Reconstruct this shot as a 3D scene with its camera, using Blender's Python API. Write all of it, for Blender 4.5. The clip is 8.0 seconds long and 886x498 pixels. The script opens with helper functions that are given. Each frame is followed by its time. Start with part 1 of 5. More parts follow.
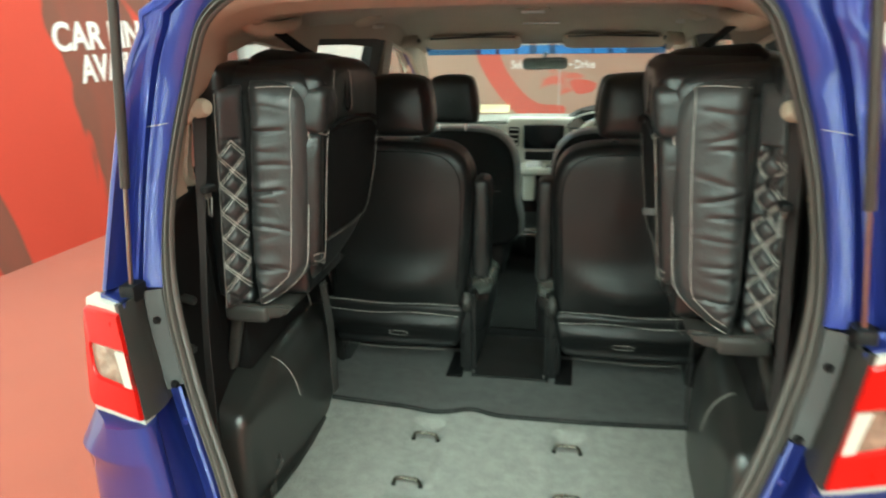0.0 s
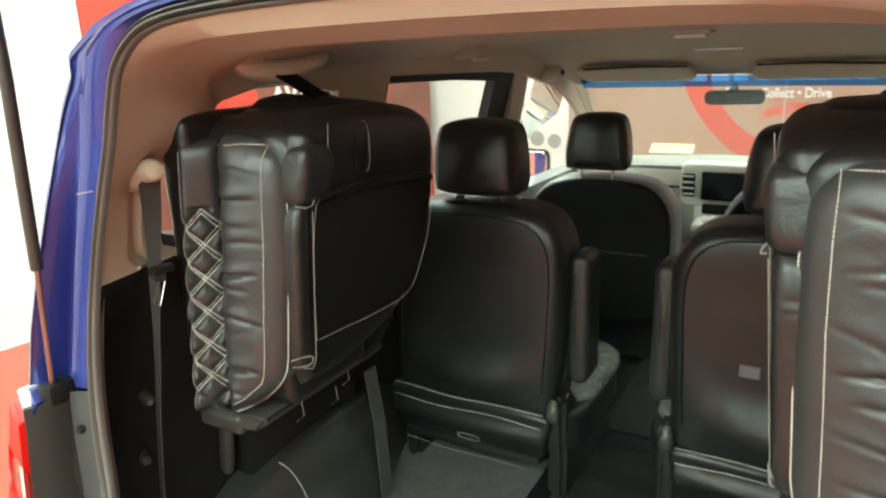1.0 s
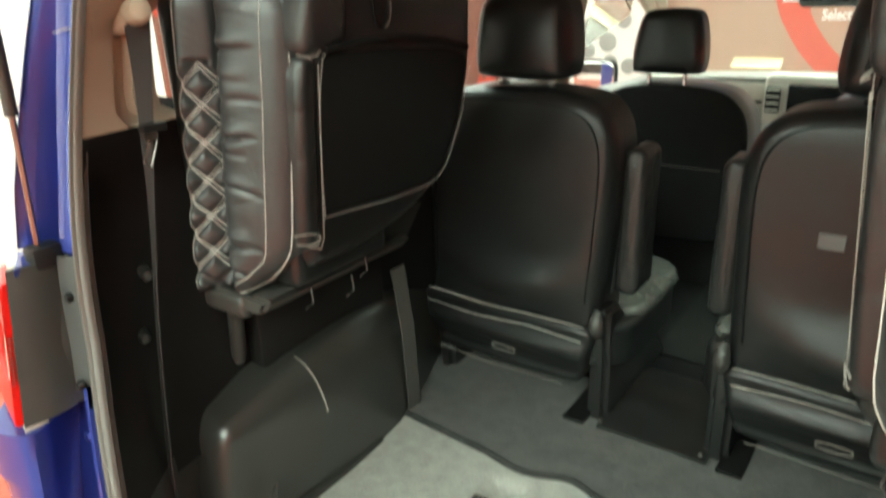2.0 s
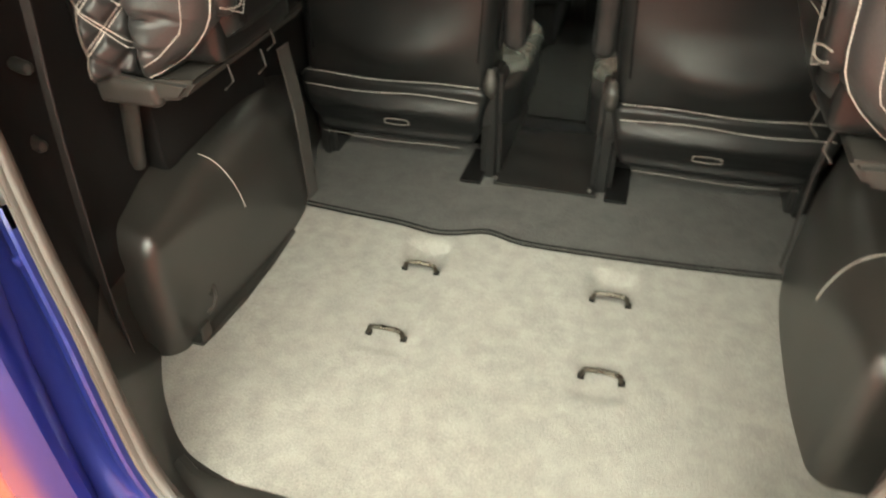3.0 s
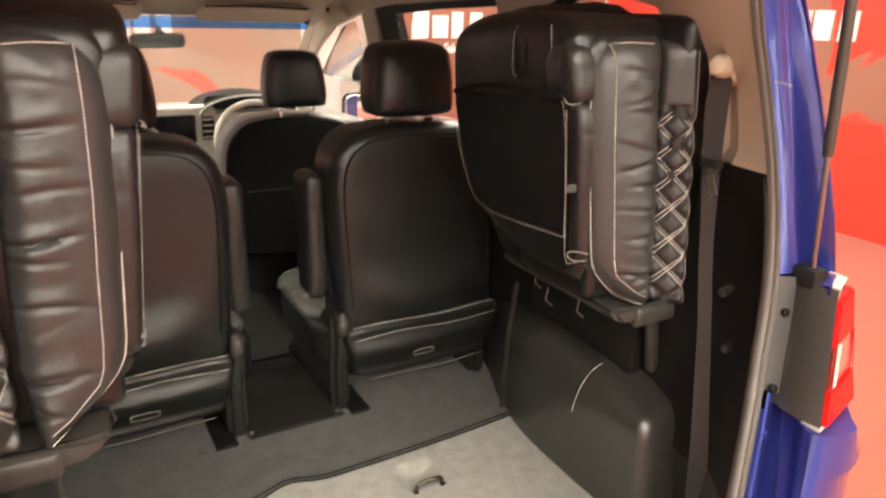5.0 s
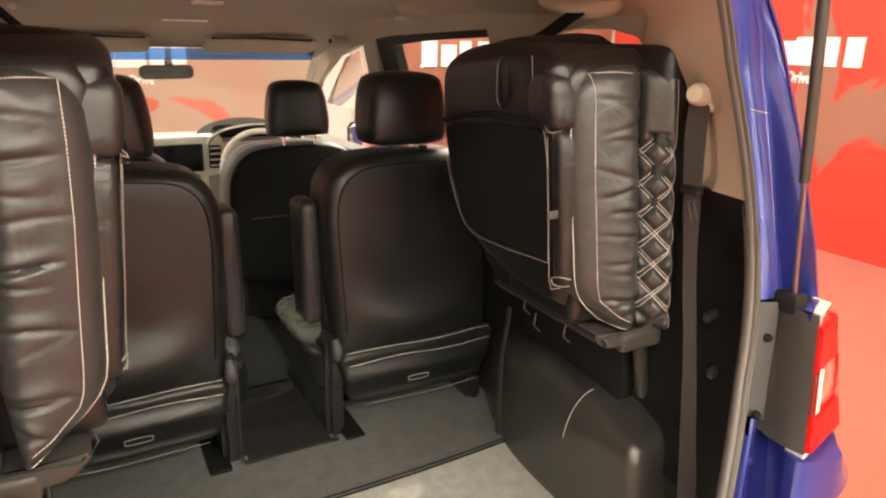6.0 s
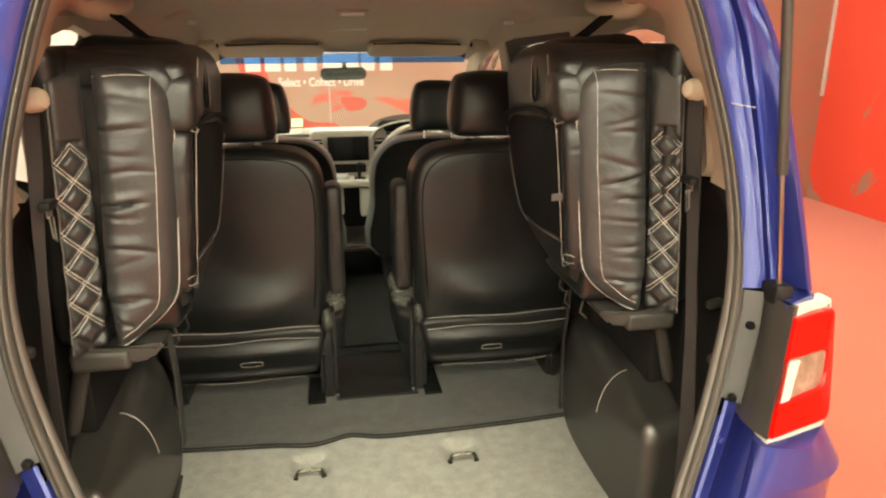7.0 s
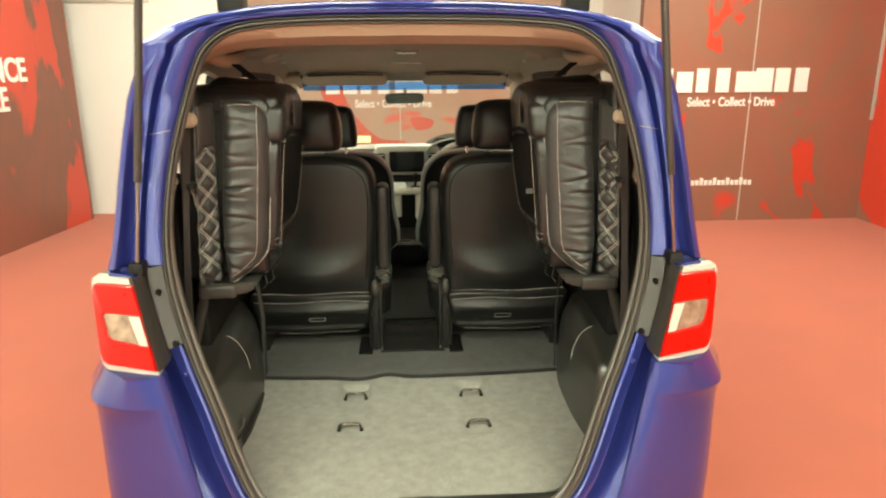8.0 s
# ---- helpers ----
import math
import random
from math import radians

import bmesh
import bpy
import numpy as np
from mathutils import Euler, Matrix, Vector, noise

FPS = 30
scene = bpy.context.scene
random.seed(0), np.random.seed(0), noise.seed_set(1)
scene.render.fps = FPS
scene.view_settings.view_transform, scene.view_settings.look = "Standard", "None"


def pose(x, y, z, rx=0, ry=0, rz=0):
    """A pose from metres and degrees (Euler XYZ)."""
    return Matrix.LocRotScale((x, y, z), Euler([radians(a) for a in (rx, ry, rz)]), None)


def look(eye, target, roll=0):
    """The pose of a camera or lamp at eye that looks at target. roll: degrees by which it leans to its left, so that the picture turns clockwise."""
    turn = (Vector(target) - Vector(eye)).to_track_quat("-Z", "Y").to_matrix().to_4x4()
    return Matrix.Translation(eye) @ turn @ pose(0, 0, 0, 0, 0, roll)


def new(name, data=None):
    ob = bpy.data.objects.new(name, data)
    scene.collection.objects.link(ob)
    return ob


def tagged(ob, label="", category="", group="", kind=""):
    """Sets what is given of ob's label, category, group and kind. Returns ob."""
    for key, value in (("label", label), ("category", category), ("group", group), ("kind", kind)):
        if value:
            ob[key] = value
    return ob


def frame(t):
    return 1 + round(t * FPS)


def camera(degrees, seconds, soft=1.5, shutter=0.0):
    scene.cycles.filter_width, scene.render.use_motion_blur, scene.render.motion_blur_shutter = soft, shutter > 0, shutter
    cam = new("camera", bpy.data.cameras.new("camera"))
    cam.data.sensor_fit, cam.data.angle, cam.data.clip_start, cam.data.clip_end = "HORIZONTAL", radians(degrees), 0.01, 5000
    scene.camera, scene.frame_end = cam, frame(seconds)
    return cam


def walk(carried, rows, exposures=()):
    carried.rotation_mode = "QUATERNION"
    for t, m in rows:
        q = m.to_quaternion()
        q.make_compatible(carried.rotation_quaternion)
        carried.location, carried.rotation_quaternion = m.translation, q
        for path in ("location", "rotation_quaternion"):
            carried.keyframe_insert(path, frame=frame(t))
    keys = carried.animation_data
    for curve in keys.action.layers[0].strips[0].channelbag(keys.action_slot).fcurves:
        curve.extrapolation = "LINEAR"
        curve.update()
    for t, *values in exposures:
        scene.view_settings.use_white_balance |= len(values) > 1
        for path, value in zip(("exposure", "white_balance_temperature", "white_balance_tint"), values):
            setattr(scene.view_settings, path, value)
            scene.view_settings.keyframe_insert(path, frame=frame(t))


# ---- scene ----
cam = camera(65.9, 8.0, soft=2.1, shutter=0.35)
PATH = [
    (0, (0.198, -0.999, 1.605), (-0.183, 0.856, 0.963), -1.2),
    (0.5, (0.28, -0.644, 1.602), (-0.45, 1.108, 0.973), -2.0),
    (1, (0.399, -0.438, 1.61), (-0.571, 1.219, 1.049), -2.4),
    (1.5, (0.414, -0.322, 1.552), (-0.698, 1.27, 1.075), -2.4),
    (2, (0.396, -0.308, 1.462), (-0.711, 1.193, 0.74), -2.1),
    (2.2, (0.384, -0.311, 1.439), (-0.654, 1.158, 0.564), -2.0),
    (3.3, (0.044, -0.513, 1.389), (-0.119, 1.029, 0.125), -0.2),
    (3.5, (-0.051, -0.548, 1.399), (-0.024, 0.993, 0.124), 0.4),
    (4, (-0.267, -0.569, 1.448), (0.055, 0.994, 0.242), 1.1),
    (4.5, (-0.406, -0.56, 1.505), (0.26, 1.102, 0.612), 1.5),
    (5, (-0.431, -0.533, 1.519), (0.502, 1.108, 0.859), 1.5),
    (5.2, (-0.426, -0.519, 1.518), (0.552, 1.119, 0.916), 1.4),
    (6.3, (-0.34, -0.661, 1.527), (0.448, 1.08, 0.939), 0.6),
    (6.5, (-0.279, -0.741, 1.527), (0.34, 1.068, 0.94), 0.2),
    (7, (-0.109, -0.902, 1.53), (0.211, 0.983, 0.944), -0.2),
    (7.5, (-0.029, -1.177, 1.555), (0.136, 0.735, 0.992), -0.3),
    (8, (-0.013, -1.504, 1.583), (0.095, 0.421, 1.052), -0.3),
]
EXPOSURES = [(0.0, -0.15, 5520, -25), (0.5, 0.1, 5430, -28), (1.0, 0.15, 5750, -21), (2.0, 0.25, 5900, -20), (3.4, 0.5, 6950, 2), (4.5, 0.40, 7000, 8), (5.2, 0.25, 7000, 6), (6.4, 0.25, 7400, 2), (7.2, 0.25, 7700, -9), (7.6, 0.2, 7850, -11), (8.0, -0.1, 7250, -14)]
walk(cam, [(t, look(eye, target, roll)) for t, eye, target, roll in PATH], EXPOSURES)

# ---- world, lamps, exposure ----
world = bpy.data.worlds.new("world")
scene.world = world
world.use_nodes = True
world.node_tree.nodes["Background"].inputs[0].default_value = (1.0, 0.97, 0.92, 1)
world.node_tree.nodes["Background"].inputs[1].default_value = 0.15

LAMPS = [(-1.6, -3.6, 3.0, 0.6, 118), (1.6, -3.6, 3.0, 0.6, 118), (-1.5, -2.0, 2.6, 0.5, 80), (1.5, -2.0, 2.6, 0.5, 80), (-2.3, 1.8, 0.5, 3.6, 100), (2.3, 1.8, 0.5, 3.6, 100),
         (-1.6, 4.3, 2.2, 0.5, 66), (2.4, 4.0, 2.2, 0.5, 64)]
CEIL = 3.3


# ---- materials ----
def mat(name, col, rough=0.5, metal=0.0, var=0.12, scale=8.0, fine=220.0, bump=0.15, coat=0.0, spec=0.5, sheen=0.0, rvar=0.03, dist=0.001, wrinkle=0.0):
    m = bpy.data.materials.new(name)
    m.use_nodes = True
    nt = m.node_tree
    b = nt.nodes["Principled BSDF"]
    tc = nt.nodes.new("ShaderNodeTexCoord")
    n1 = nt.nodes.new("ShaderNodeTexNoise")
    n1.inputs["Scale"].default_value = scale
    n1.inputs["Detail"].default_value = 5
    n2 = nt.nodes.new("ShaderNodeTexNoise")
    n2.inputs["Scale"].default_value = fine
    n2.inputs["Detail"].default_value = 2
    for n in (n1, n2):
        nt.links.new(tc.outputs["Object"], n.inputs["Vector"])
    add = nt.nodes.new("ShaderNodeMath")
    add.operation = "MULTIPLY_ADD"
    add.inputs[1].default_value = 0.5
    nt.links.new(n2.outputs["Fac"], add.inputs[0])
    half = nt.nodes.new("ShaderNodeMath")
    half.operation = "MULTIPLY"
    half.inputs[1].default_value = 0.5
    nt.links.new(n1.outputs["Fac"], half.inputs[0])
    nt.links.new(half.outputs[0], add.inputs[2])
    ramp = nt.nodes.new("ShaderNodeMapRange")
    ramp.inputs["From Min"].default_value, ramp.inputs["From Max"].default_value = 0.3, 0.7
    ramp.inputs["To Min"].default_value, ramp.inputs["To Max"].default_value = 1 - var, 1 + var
    nt.links.new(add.outputs[0], ramp.inputs["Value"])
    mul = nt.nodes.new("ShaderNodeVectorMath")
    mul.operation = "SCALE"
    mul.inputs[0].default_value = col
    nt.links.new(ramp.outputs[0], mul.inputs["Scale"])
    nt.links.new(mul.outputs[0], b.inputs["Base Color"])
    rr = nt.nodes.new("ShaderNodeMapRange")
    rr.inputs["From Min"].default_value, rr.inputs["From Max"].default_value = 0.3, 0.7
    rr.inputs["To Min"].default_value, rr.inputs["To Max"].default_value = max(0.02, rough - rvar), min(1, rough + rvar)
    nt.links.new(n1.outputs["Fac"], rr.inputs["Value"])
    nt.links.new(rr.outputs[0], b.inputs["Roughness"])
    b.inputs["Metallic"].default_value = metal
    b.inputs["Coat Weight"].default_value = coat
    b.inputs["Coat Roughness"].default_value = 0.06
    b.inputs["Specular IOR Level"].default_value = spec
    b.inputs["Sheen Weight"].default_value = sheen
    if bump > 0:
        bp = nt.nodes.new("ShaderNodeBump")
        bp.inputs["Strength"].default_value = bump
        bp.inputs["Distance"].default_value = dist
        nt.links.new(n2.outputs["Fac"], bp.inputs["Height"])
        nt.links.new(bp.outputs[0], b.inputs["Normal"])
        if wrinkle > 0:
            n3 = nt.nodes.new("ShaderNodeTexNoise")
            n3.inputs["Scale"].default_value = 16
            n3.inputs["Detail"].default_value = 3
            n3.inputs["Distortion"].default_value = 1.4
            nt.links.new(tc.outputs["Object"], n3.inputs["Vector"])
            fold = nt.nodes.new("ShaderNodeMapRange")
            fold.inputs["From Min"].default_value, fold.inputs["From Max"].default_value = 0.36, 0.60
            nt.links.new(n3.outputs["Fac"], fold.inputs["Value"])
            bp2 = nt.nodes.new("ShaderNodeBump")
            bp2.inputs["Strength"].default_value = wrinkle
            bp2.inputs["Distance"].default_value = 0.004
            nt.links.new(fold.outputs[0], bp2.inputs["Height"])
            nt.links.new(bp.outputs[0], bp2.inputs["Normal"])
            nt.links.new(bp2.outputs[0], b.inputs["Normal"])
    return m


def glass_mat(name, col, rough=0.0):
    m = bpy.data.materials.new(name)
    m.use_nodes = True
    b = m.node_tree.nodes["Principled BSDF"]
    b.inputs["Base Color"].default_value = (*col, 1)
    b.inputs["Transmission Weight"].default_value = 1
    b.inputs["Roughness"].default_value = rough
    b.inputs["IOR"].default_value = 1.12
    return m


def glow(name, col, strength):
    m = bpy.data.materials.new(name)
    m.use_nodes = True
    b = m.node_tree.nodes["Principled BSDF"]
    b.inputs["Base Color"].default_value = (*col, 1)
    b.inputs["Emission Color"].default_value = (*col, 1)
    b.inputs["Emission Strength"].default_value = strength
    return m


def print_mat(name, ground, red, scale, cut, seed, stretch):
    """A printed wall covering: brown-grey ground with broken red brush shapes, under a slight sheen."""
    m = mat(name, (1, 1, 1), 0.42, 0, 0.06, 1.5, 90, 0.05)
    nt = m.node_tree
    b = nt.nodes["Principled BSDF"]
    tc = nt.nodes.new("ShaderNodeTexCoord")
    mp = nt.nodes.new("ShaderNodeMapping")
    mp.inputs["Location"].default_value = seed
    mp.inputs["Scale"].default_value = stretch
    mp.inputs["Rotation"].default_value = (0, 0.5, 0.5)
    nt.links.new(tc.outputs["Object"], mp.inputs["Vector"])
    n = nt.nodes.new("ShaderNodeTexNoise")
    n.inputs["Scale"].default_value = scale
    n.inputs["Detail"].default_value = 4
    n.inputs["Roughness"].default_value = 0.6
    n.inputs["Distortion"].default_value = 0.7
    nt.links.new(mp.outputs[0], n.inputs["Vector"])
    cr = nt.nodes.new("ShaderNodeValToRGB")
    e = cr.color_ramp.elements
    e[0].position, e[0].color = cut - 0.012, (*ground, 1)
    e[1].position, e[1].color = cut + 0.012, (*red, 1)
    mid = cr.color_ramp.elements.new(cut - 0.16)
    mid.color = (*[0.84 * g + 0.16 * r for g, r in zip(ground, red)], 1)
    first = cr.color_ramp.elements.new(cut - 0.24)
    first.color = (*ground, 1)
    nt.links.new(n.outputs["Fac"], cr.inputs["Fac"])
    mul = nt.nodes.new("ShaderNodeVectorMath")
    mul.operation = "MULTIPLY"
    old = b.inputs["Base Color"].links[0].from_socket
    nt.links.new(old, mul.inputs[0])
    nt.links.new(cr.outputs[0], mul.inputs[1])
    nt.links.new(mul.outputs[0], b.inputs["Base Color"])
    return m


BLUE = mat("blue_paint", (0.040, 0.056, 0.30), 0.38, 0.6, 0.10, 3, 900, 0.02, coat=1.0)
BLUE.node_tree.nodes["Principled BSDF"].inputs["Coat IOR"].default_value = 1.55
BEIGE = mat("beige_trim", (0.45, 0.375, 0.285), 0.75, 0, 0.06, 6, 500, 0.12)
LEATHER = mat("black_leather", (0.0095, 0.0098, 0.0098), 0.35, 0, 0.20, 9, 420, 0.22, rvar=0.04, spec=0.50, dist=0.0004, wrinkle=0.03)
# base raised to stand for bright reflections on the folded seats' bolster and quilting
LEATHER_SOFT = mat("lit_black_leather", (0.0325, 0.0325, 0.0325), 0.39, 0, 0.2, 11, 380, 0.25, rvar=0.05, spec=0.6, dist=0.0006, wrinkle=0.14)
LEATHER_MID = mat("worn_black_leather", (0.017, 0.0168, 0.0165), 0.34, 0, 0.2, 10, 400, 0.22, rvar=0.04, dist=0.0006, wrinkle=0.3)
# paler base stands for side light reflected in the glossy black cushion tops
SHEEN_LEATHER = mat("black_leather_pale_sheen", (0.060, 0.064, 0.056), 0.26, 0, 0.12, 12, 400, 0.2, spec=0.8, wrinkle=0.2)
GREY_LEATHER = mat("grey_leather", (0.20, 0.20, 0.19), 0.35, 0, 0.15, 12, 400, 0.2)
CLOTH = mat("black_cloth", (0.0075, 0.0078, 0.0078), 0.8, 0, 0.25, 12, 600, 0.3, spec=0.18)
PLASTIC = mat("charcoal_plastic", (0.034, 0.033, 0.030), 0.32, 0, 0.10, 6, 700, 0.10, rvar=0.015, dist=0.0004, spec=1.0)
LEG_PLASTIC = mat("glossy_black_plastic", (0.014, 0.0138, 0.0135), 0.33, 0, 0.15, 10, 600, 0.12, spec=0.6)
PLASTIC_DULL = mat("dull_black_plastic", (0.0095, 0.009, 0.009), 0.6, 0, 0.2, 10, 600, 0.2, spec=0.35)
GREY_PLASTIC = mat("grey_plastic", (0.085, 0.082, 0.076), 0.5, 0, 0.12, 10, 500, 0.15)
RUBBER = mat("grey_rubber_seal", (0.080, 0.072, 0.063), 0.42, 0, 0.12, 14, 300, 0.1, spec=0.9)
TRIM_GREY = mat("dark_grey_trim_plastic", (0.052, 0.051, 0.050), 0.42, 0, 0.12, 10, 500, 0.15, spec=0.6)
THREAD_DIM = mat("grey_thread", (0.30, 0.28, 0.25), 0.7, 0, 0.1, 30, 900, 0.3)
THREAD = mat("pale_thread", (0.58, 0.55, 0.50), 0.7, 0, 0.1, 30, 900, 0.3)
CARPET = mat("grey_boot_carpet", (0.325, 0.32, 0.29), 0.95, 0, 0.26, 34, 300, 0.6, sheen=0.2, dist=0.0018)
AISLE = mat("charcoal_aisle_carpet", (0.014, 0.0145, 0.0135), 0.95, 0, 0.3, 26, 210, 0.5, spec=0.1)
RUBBER_MAT = mat("black_rubber_mat", (0.014, 0.014, 0.013), 0.55, 0, 0.25, 18, 300, 0.3)
CARPET_DARK = mat("dark_floor_carpet", (0.068, 0.067, 0.063), 0.95, 0, 0.42, 26, 210, 0.7, sheen=0.2, dist=0.003)
STEEL = mat("steel_wire", (0.35, 0.33, 0.30), 0.3, 1.0, 0.1, 20, 300, 0.05)
STRUT = mat("strut_grey", (0.06, 0.055, 0.05), 0.4, 0.3, 0.1, 20, 300, 0.05)
LOOP_WIRE = mat("worn_black_wire", (0.09, 0.08, 0.065), 0.28, 0.9, 0.4, 60, 300, 0.05)
BLACK_METAL = mat("black_metal", (0.02, 0.02, 0.02), 0.35, 0.6, 0.1, 20, 300, 0.05)
CHROME = mat("chrome", (0.75, 0.75, 0.75), 0.12, 1.0, 0.05, 20, 300, 0.02)
WEB = mat("belt_webbing", (0.032, 0.028, 0.027), 0.75, 0, 0.1, 10, 900, 0.4)
CREAM = mat("cream_dashboard", (0.78, 0.76, 0.67), 0.45, 0, 0.06, 6, 500, 0.1)
DASH_TOP = mat("grey_cream_dashboard_top", (0.26, 0.255, 0.225), 0.6, 0, 0.08, 6, 500, 0.15)
SCREEN = mat("dark_screen", (0.008, 0.009, 0.011), 0.12, 0, 0.1, 6, 100, 0.0)
WHITE = mat("white_wall_paint", (0.82, 0.81, 0.78), 0.7, 0, 0.03, 2, 200, 0.06)
CEILING = mat("grey_ceiling_paint", (0.30, 0.295, 0.285), 0.8, 0, 0.04, 2, 200, 0.06)
REDCARPET = mat("red_showroom_carpet", (0.40, 0.098, 0.060), 0.95, 0, 0.10, 2.2, 160, 0.6, sheen=0.15, dist=0.004)
LETTER = mat("white_vinyl", (0.85, 0.84, 0.82), 0.5, 0, 0.03, 4, 200, 0.02)
PRINT_LEFT = print_mat("red_wall_print", (0.185, 0.082, 0.06), (0.53, 0.065, 0.042), 1.0, 0.50, (3.1, 0.4, 1.7), (1.0, 0.9, 0.34))
PRINT_BACK = print_mat("tan_wall_print", (0.44, 0.31, 0.235), (0.62, 0.14, 0.095), 0.8, 0.72, (2.6, 2.0, 3.4), (0.8, 1.0, 0.7))
PRINT_FRONT = print_mat("brown_wall_print", (0.26, 0.13, 0.092), (0.56, 0.055, 0.033), 1.25, 0.56, (0.6, 2.0, 4.4), (0.8, 1.0, 0.6))
PRINT_RED = mat("red_print", (0.60, 0.10, 0.065), 0.45, 0, 0.10, 3, 90, 0.05)
PRINT_EAST = print_mat("red_brown_wall_print", (0.30, 0.150, 0.105), (0.60, 0.055, 0.035), 0.9, 0.475, (1.6, 0.7, 2.2), (0.8, 1.0, 0.7))
PANEL_BLACK = mat("black_seat_panel", (0.006, 0.006, 0.006), 0.7, 0, 0.2, 12, 400, 0.2, spec=0.2)
RED_LENS = mat("red_lens", (0.55, 0.002, 0.003), 0.30, 0, 0.08, 20, 90, 0.1, coat=0.15, spec=0.3)
CLEAR_LENS = mat("clear_lens", (0.42, 0.33, 0.25), 0.18, 0.55, 0.55, 30, 42, 0.9, coat=0.8, dist=0.004)
GREY_DARK = mat("charcoal_grey_plastic", (0.045, 0.042, 0.038), 0.45, 0, 0.12, 10, 500, 0.15)
CREAM_RIM = mat("cream_plastic", (0.60, 0.57, 0.50), 0.4, 0, 0.06, 20, 300, 0.05)
SILVER = mat("silver_plastic", (0.55, 0.54, 0.50), 0.35, 0.3, 0.06, 20, 300, 0.05)
TYRE = mat("tyre_rubber", (0.02, 0.02, 0.02), 0.8, 0, 0.15, 20, 200, 0.2)
PAPER = mat("cream_paper", (0.72, 0.60, 0.36), 0.7, 0, 0.06, 20, 300, 0.05)
LABEL_GREY = mat("grey_label", (0.045, 0.0445, 0.0435), 0.6, 0, 0.06, 20, 300, 0.05)
DOT = mat("grey_dot", (0.33, 0.35, 0.33), 0.6, 0, 0.04, 5, 200, 0.03)
GLASS = glass_mat("window_glass", (0.93, 0.96, 0.95))
TINT = glass_mat("blue_sun_strip", (0.10, 0.32, 0.85))
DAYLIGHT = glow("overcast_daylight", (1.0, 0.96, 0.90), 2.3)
LAMP_FACE = glow("lamp_diffuser", (1.0, 0.96, 0.9), 6.0)
MIRROR = mat("mirror_face", (0.85, 0.85, 0.85), 0.03, 1.0, 0.0, 5, 50, 0.0, rvar=0.0)
# dark tint stands for the dark cabin reflected in the rear-view mirror
DIM_MIRROR = mat("dark_reflection_mirror", (0.22, 0.22, 0.23), 0.05, 1.0, 0.0, 5, 50, 0.0, rvar=0.0)

# ---- mesh helpers ----
ORIG = {}


def thing(name, base, label, category, group="", kind=""):
    ob = new(name)
    ob.empty_display_size = 0.05
    ob.location = base
    ORIG[ob] = Vector(base)
    return tagged(ob, label, category, group, kind)


def part(name, bm, material, parent, label="", sharp=38):
    me = bpy.data.meshes.new(name)
    bmesh.ops.recalc_face_normals(bm, faces=bm.faces)
    o = ORIG.get(parent, Vector((0, 0, 0)))
    bmesh.ops.translate(bm, verts=bm.verts, vec=-o)
    bm.to_mesh(me)
    bm.free()
    me.materials.append(material)
    for p in me.polygons:
        p.use_smooth = True
    me.set_sharp_from_angle(angle=radians(sharp))
    ob = new(name, me)
    if parent is not None:
        ob.parent = parent
        ORIG[ob] = o
    return tagged(ob, label)


def solo(name, bm, material, label, category, kind="", group="", sharp=38):
    return tagged(part(name, bm, material, None, label, sharp), label, category, group, kind)


def box(x0, x1, y0, y1, z0, z1, bev=0.004, seg=2):
    bm = bmesh.new()
    bmesh.ops.create_cube(bm, size=1)
    for v in bm.verts:
        v.co = Vector(((x0 + x1) / 2 + v.co.x * (x1 - x0), (y0 + y1) / 2 + v.co.y * (y1 - y0), (z0 + z1) / 2 + v.co.z * (z1 - z0)))
    if bev > 0:
        bmesh.ops.bevel(bm, geom=bm.edges[:], offset=bev, segments=seg, profile=0.6, affect="EDGES")
    return bm


def join(*bms):
    out = bms[0]
    for b in bms[1:]:
        me = bpy.data.meshes.new("tmp")
        b.to_mesh(me)
        b.free()
        out.from_mesh(me)
        bpy.data.meshes.remove(me)
    return out


def smooth_line(pts, n=6, closed=False):
    pts = [Vector(p) for p in pts]
    k = len(pts)
    out = []
    for i in range(k if closed else k - 1):
        p1, p2 = pts[i], pts[(i + 1) % k]
        p0 = pts[i - 1] if (i > 0 or closed) else p1 * 2 - p2
        p3 = pts[(i + 2) % k] if (i + 2 < k or closed) else p2 * 2 - p1
        for j in range(n):
            t = j / n
            out.append(0.5 * (2 * p1 + (p2 - p0) * t + (2 * p0 - 5 * p1 + 4 * p2 - p3) * t * t + (3 * p1 - p0 - 3 * p2 + p3) * t ** 3))
    if not closed:
        out.append(pts[-1])
    return out


def loft(rings, closed=True, caps=True):
    bm = bmesh.new()
    vs = [[bm.verts.new(p) for p in r] for r in rings]
    n = len(rings[0])
    for a, b in zip(vs, vs[1:]):
        for i in range(n if closed else n - 1):
            j = (i + 1) % n
            bm.faces.new((a[i], a[j], b[j], b[i]))
    if caps and closed:
        bm.faces.new(vs[0])
        bm.faces.new(vs[-1][::-1])
    return bm


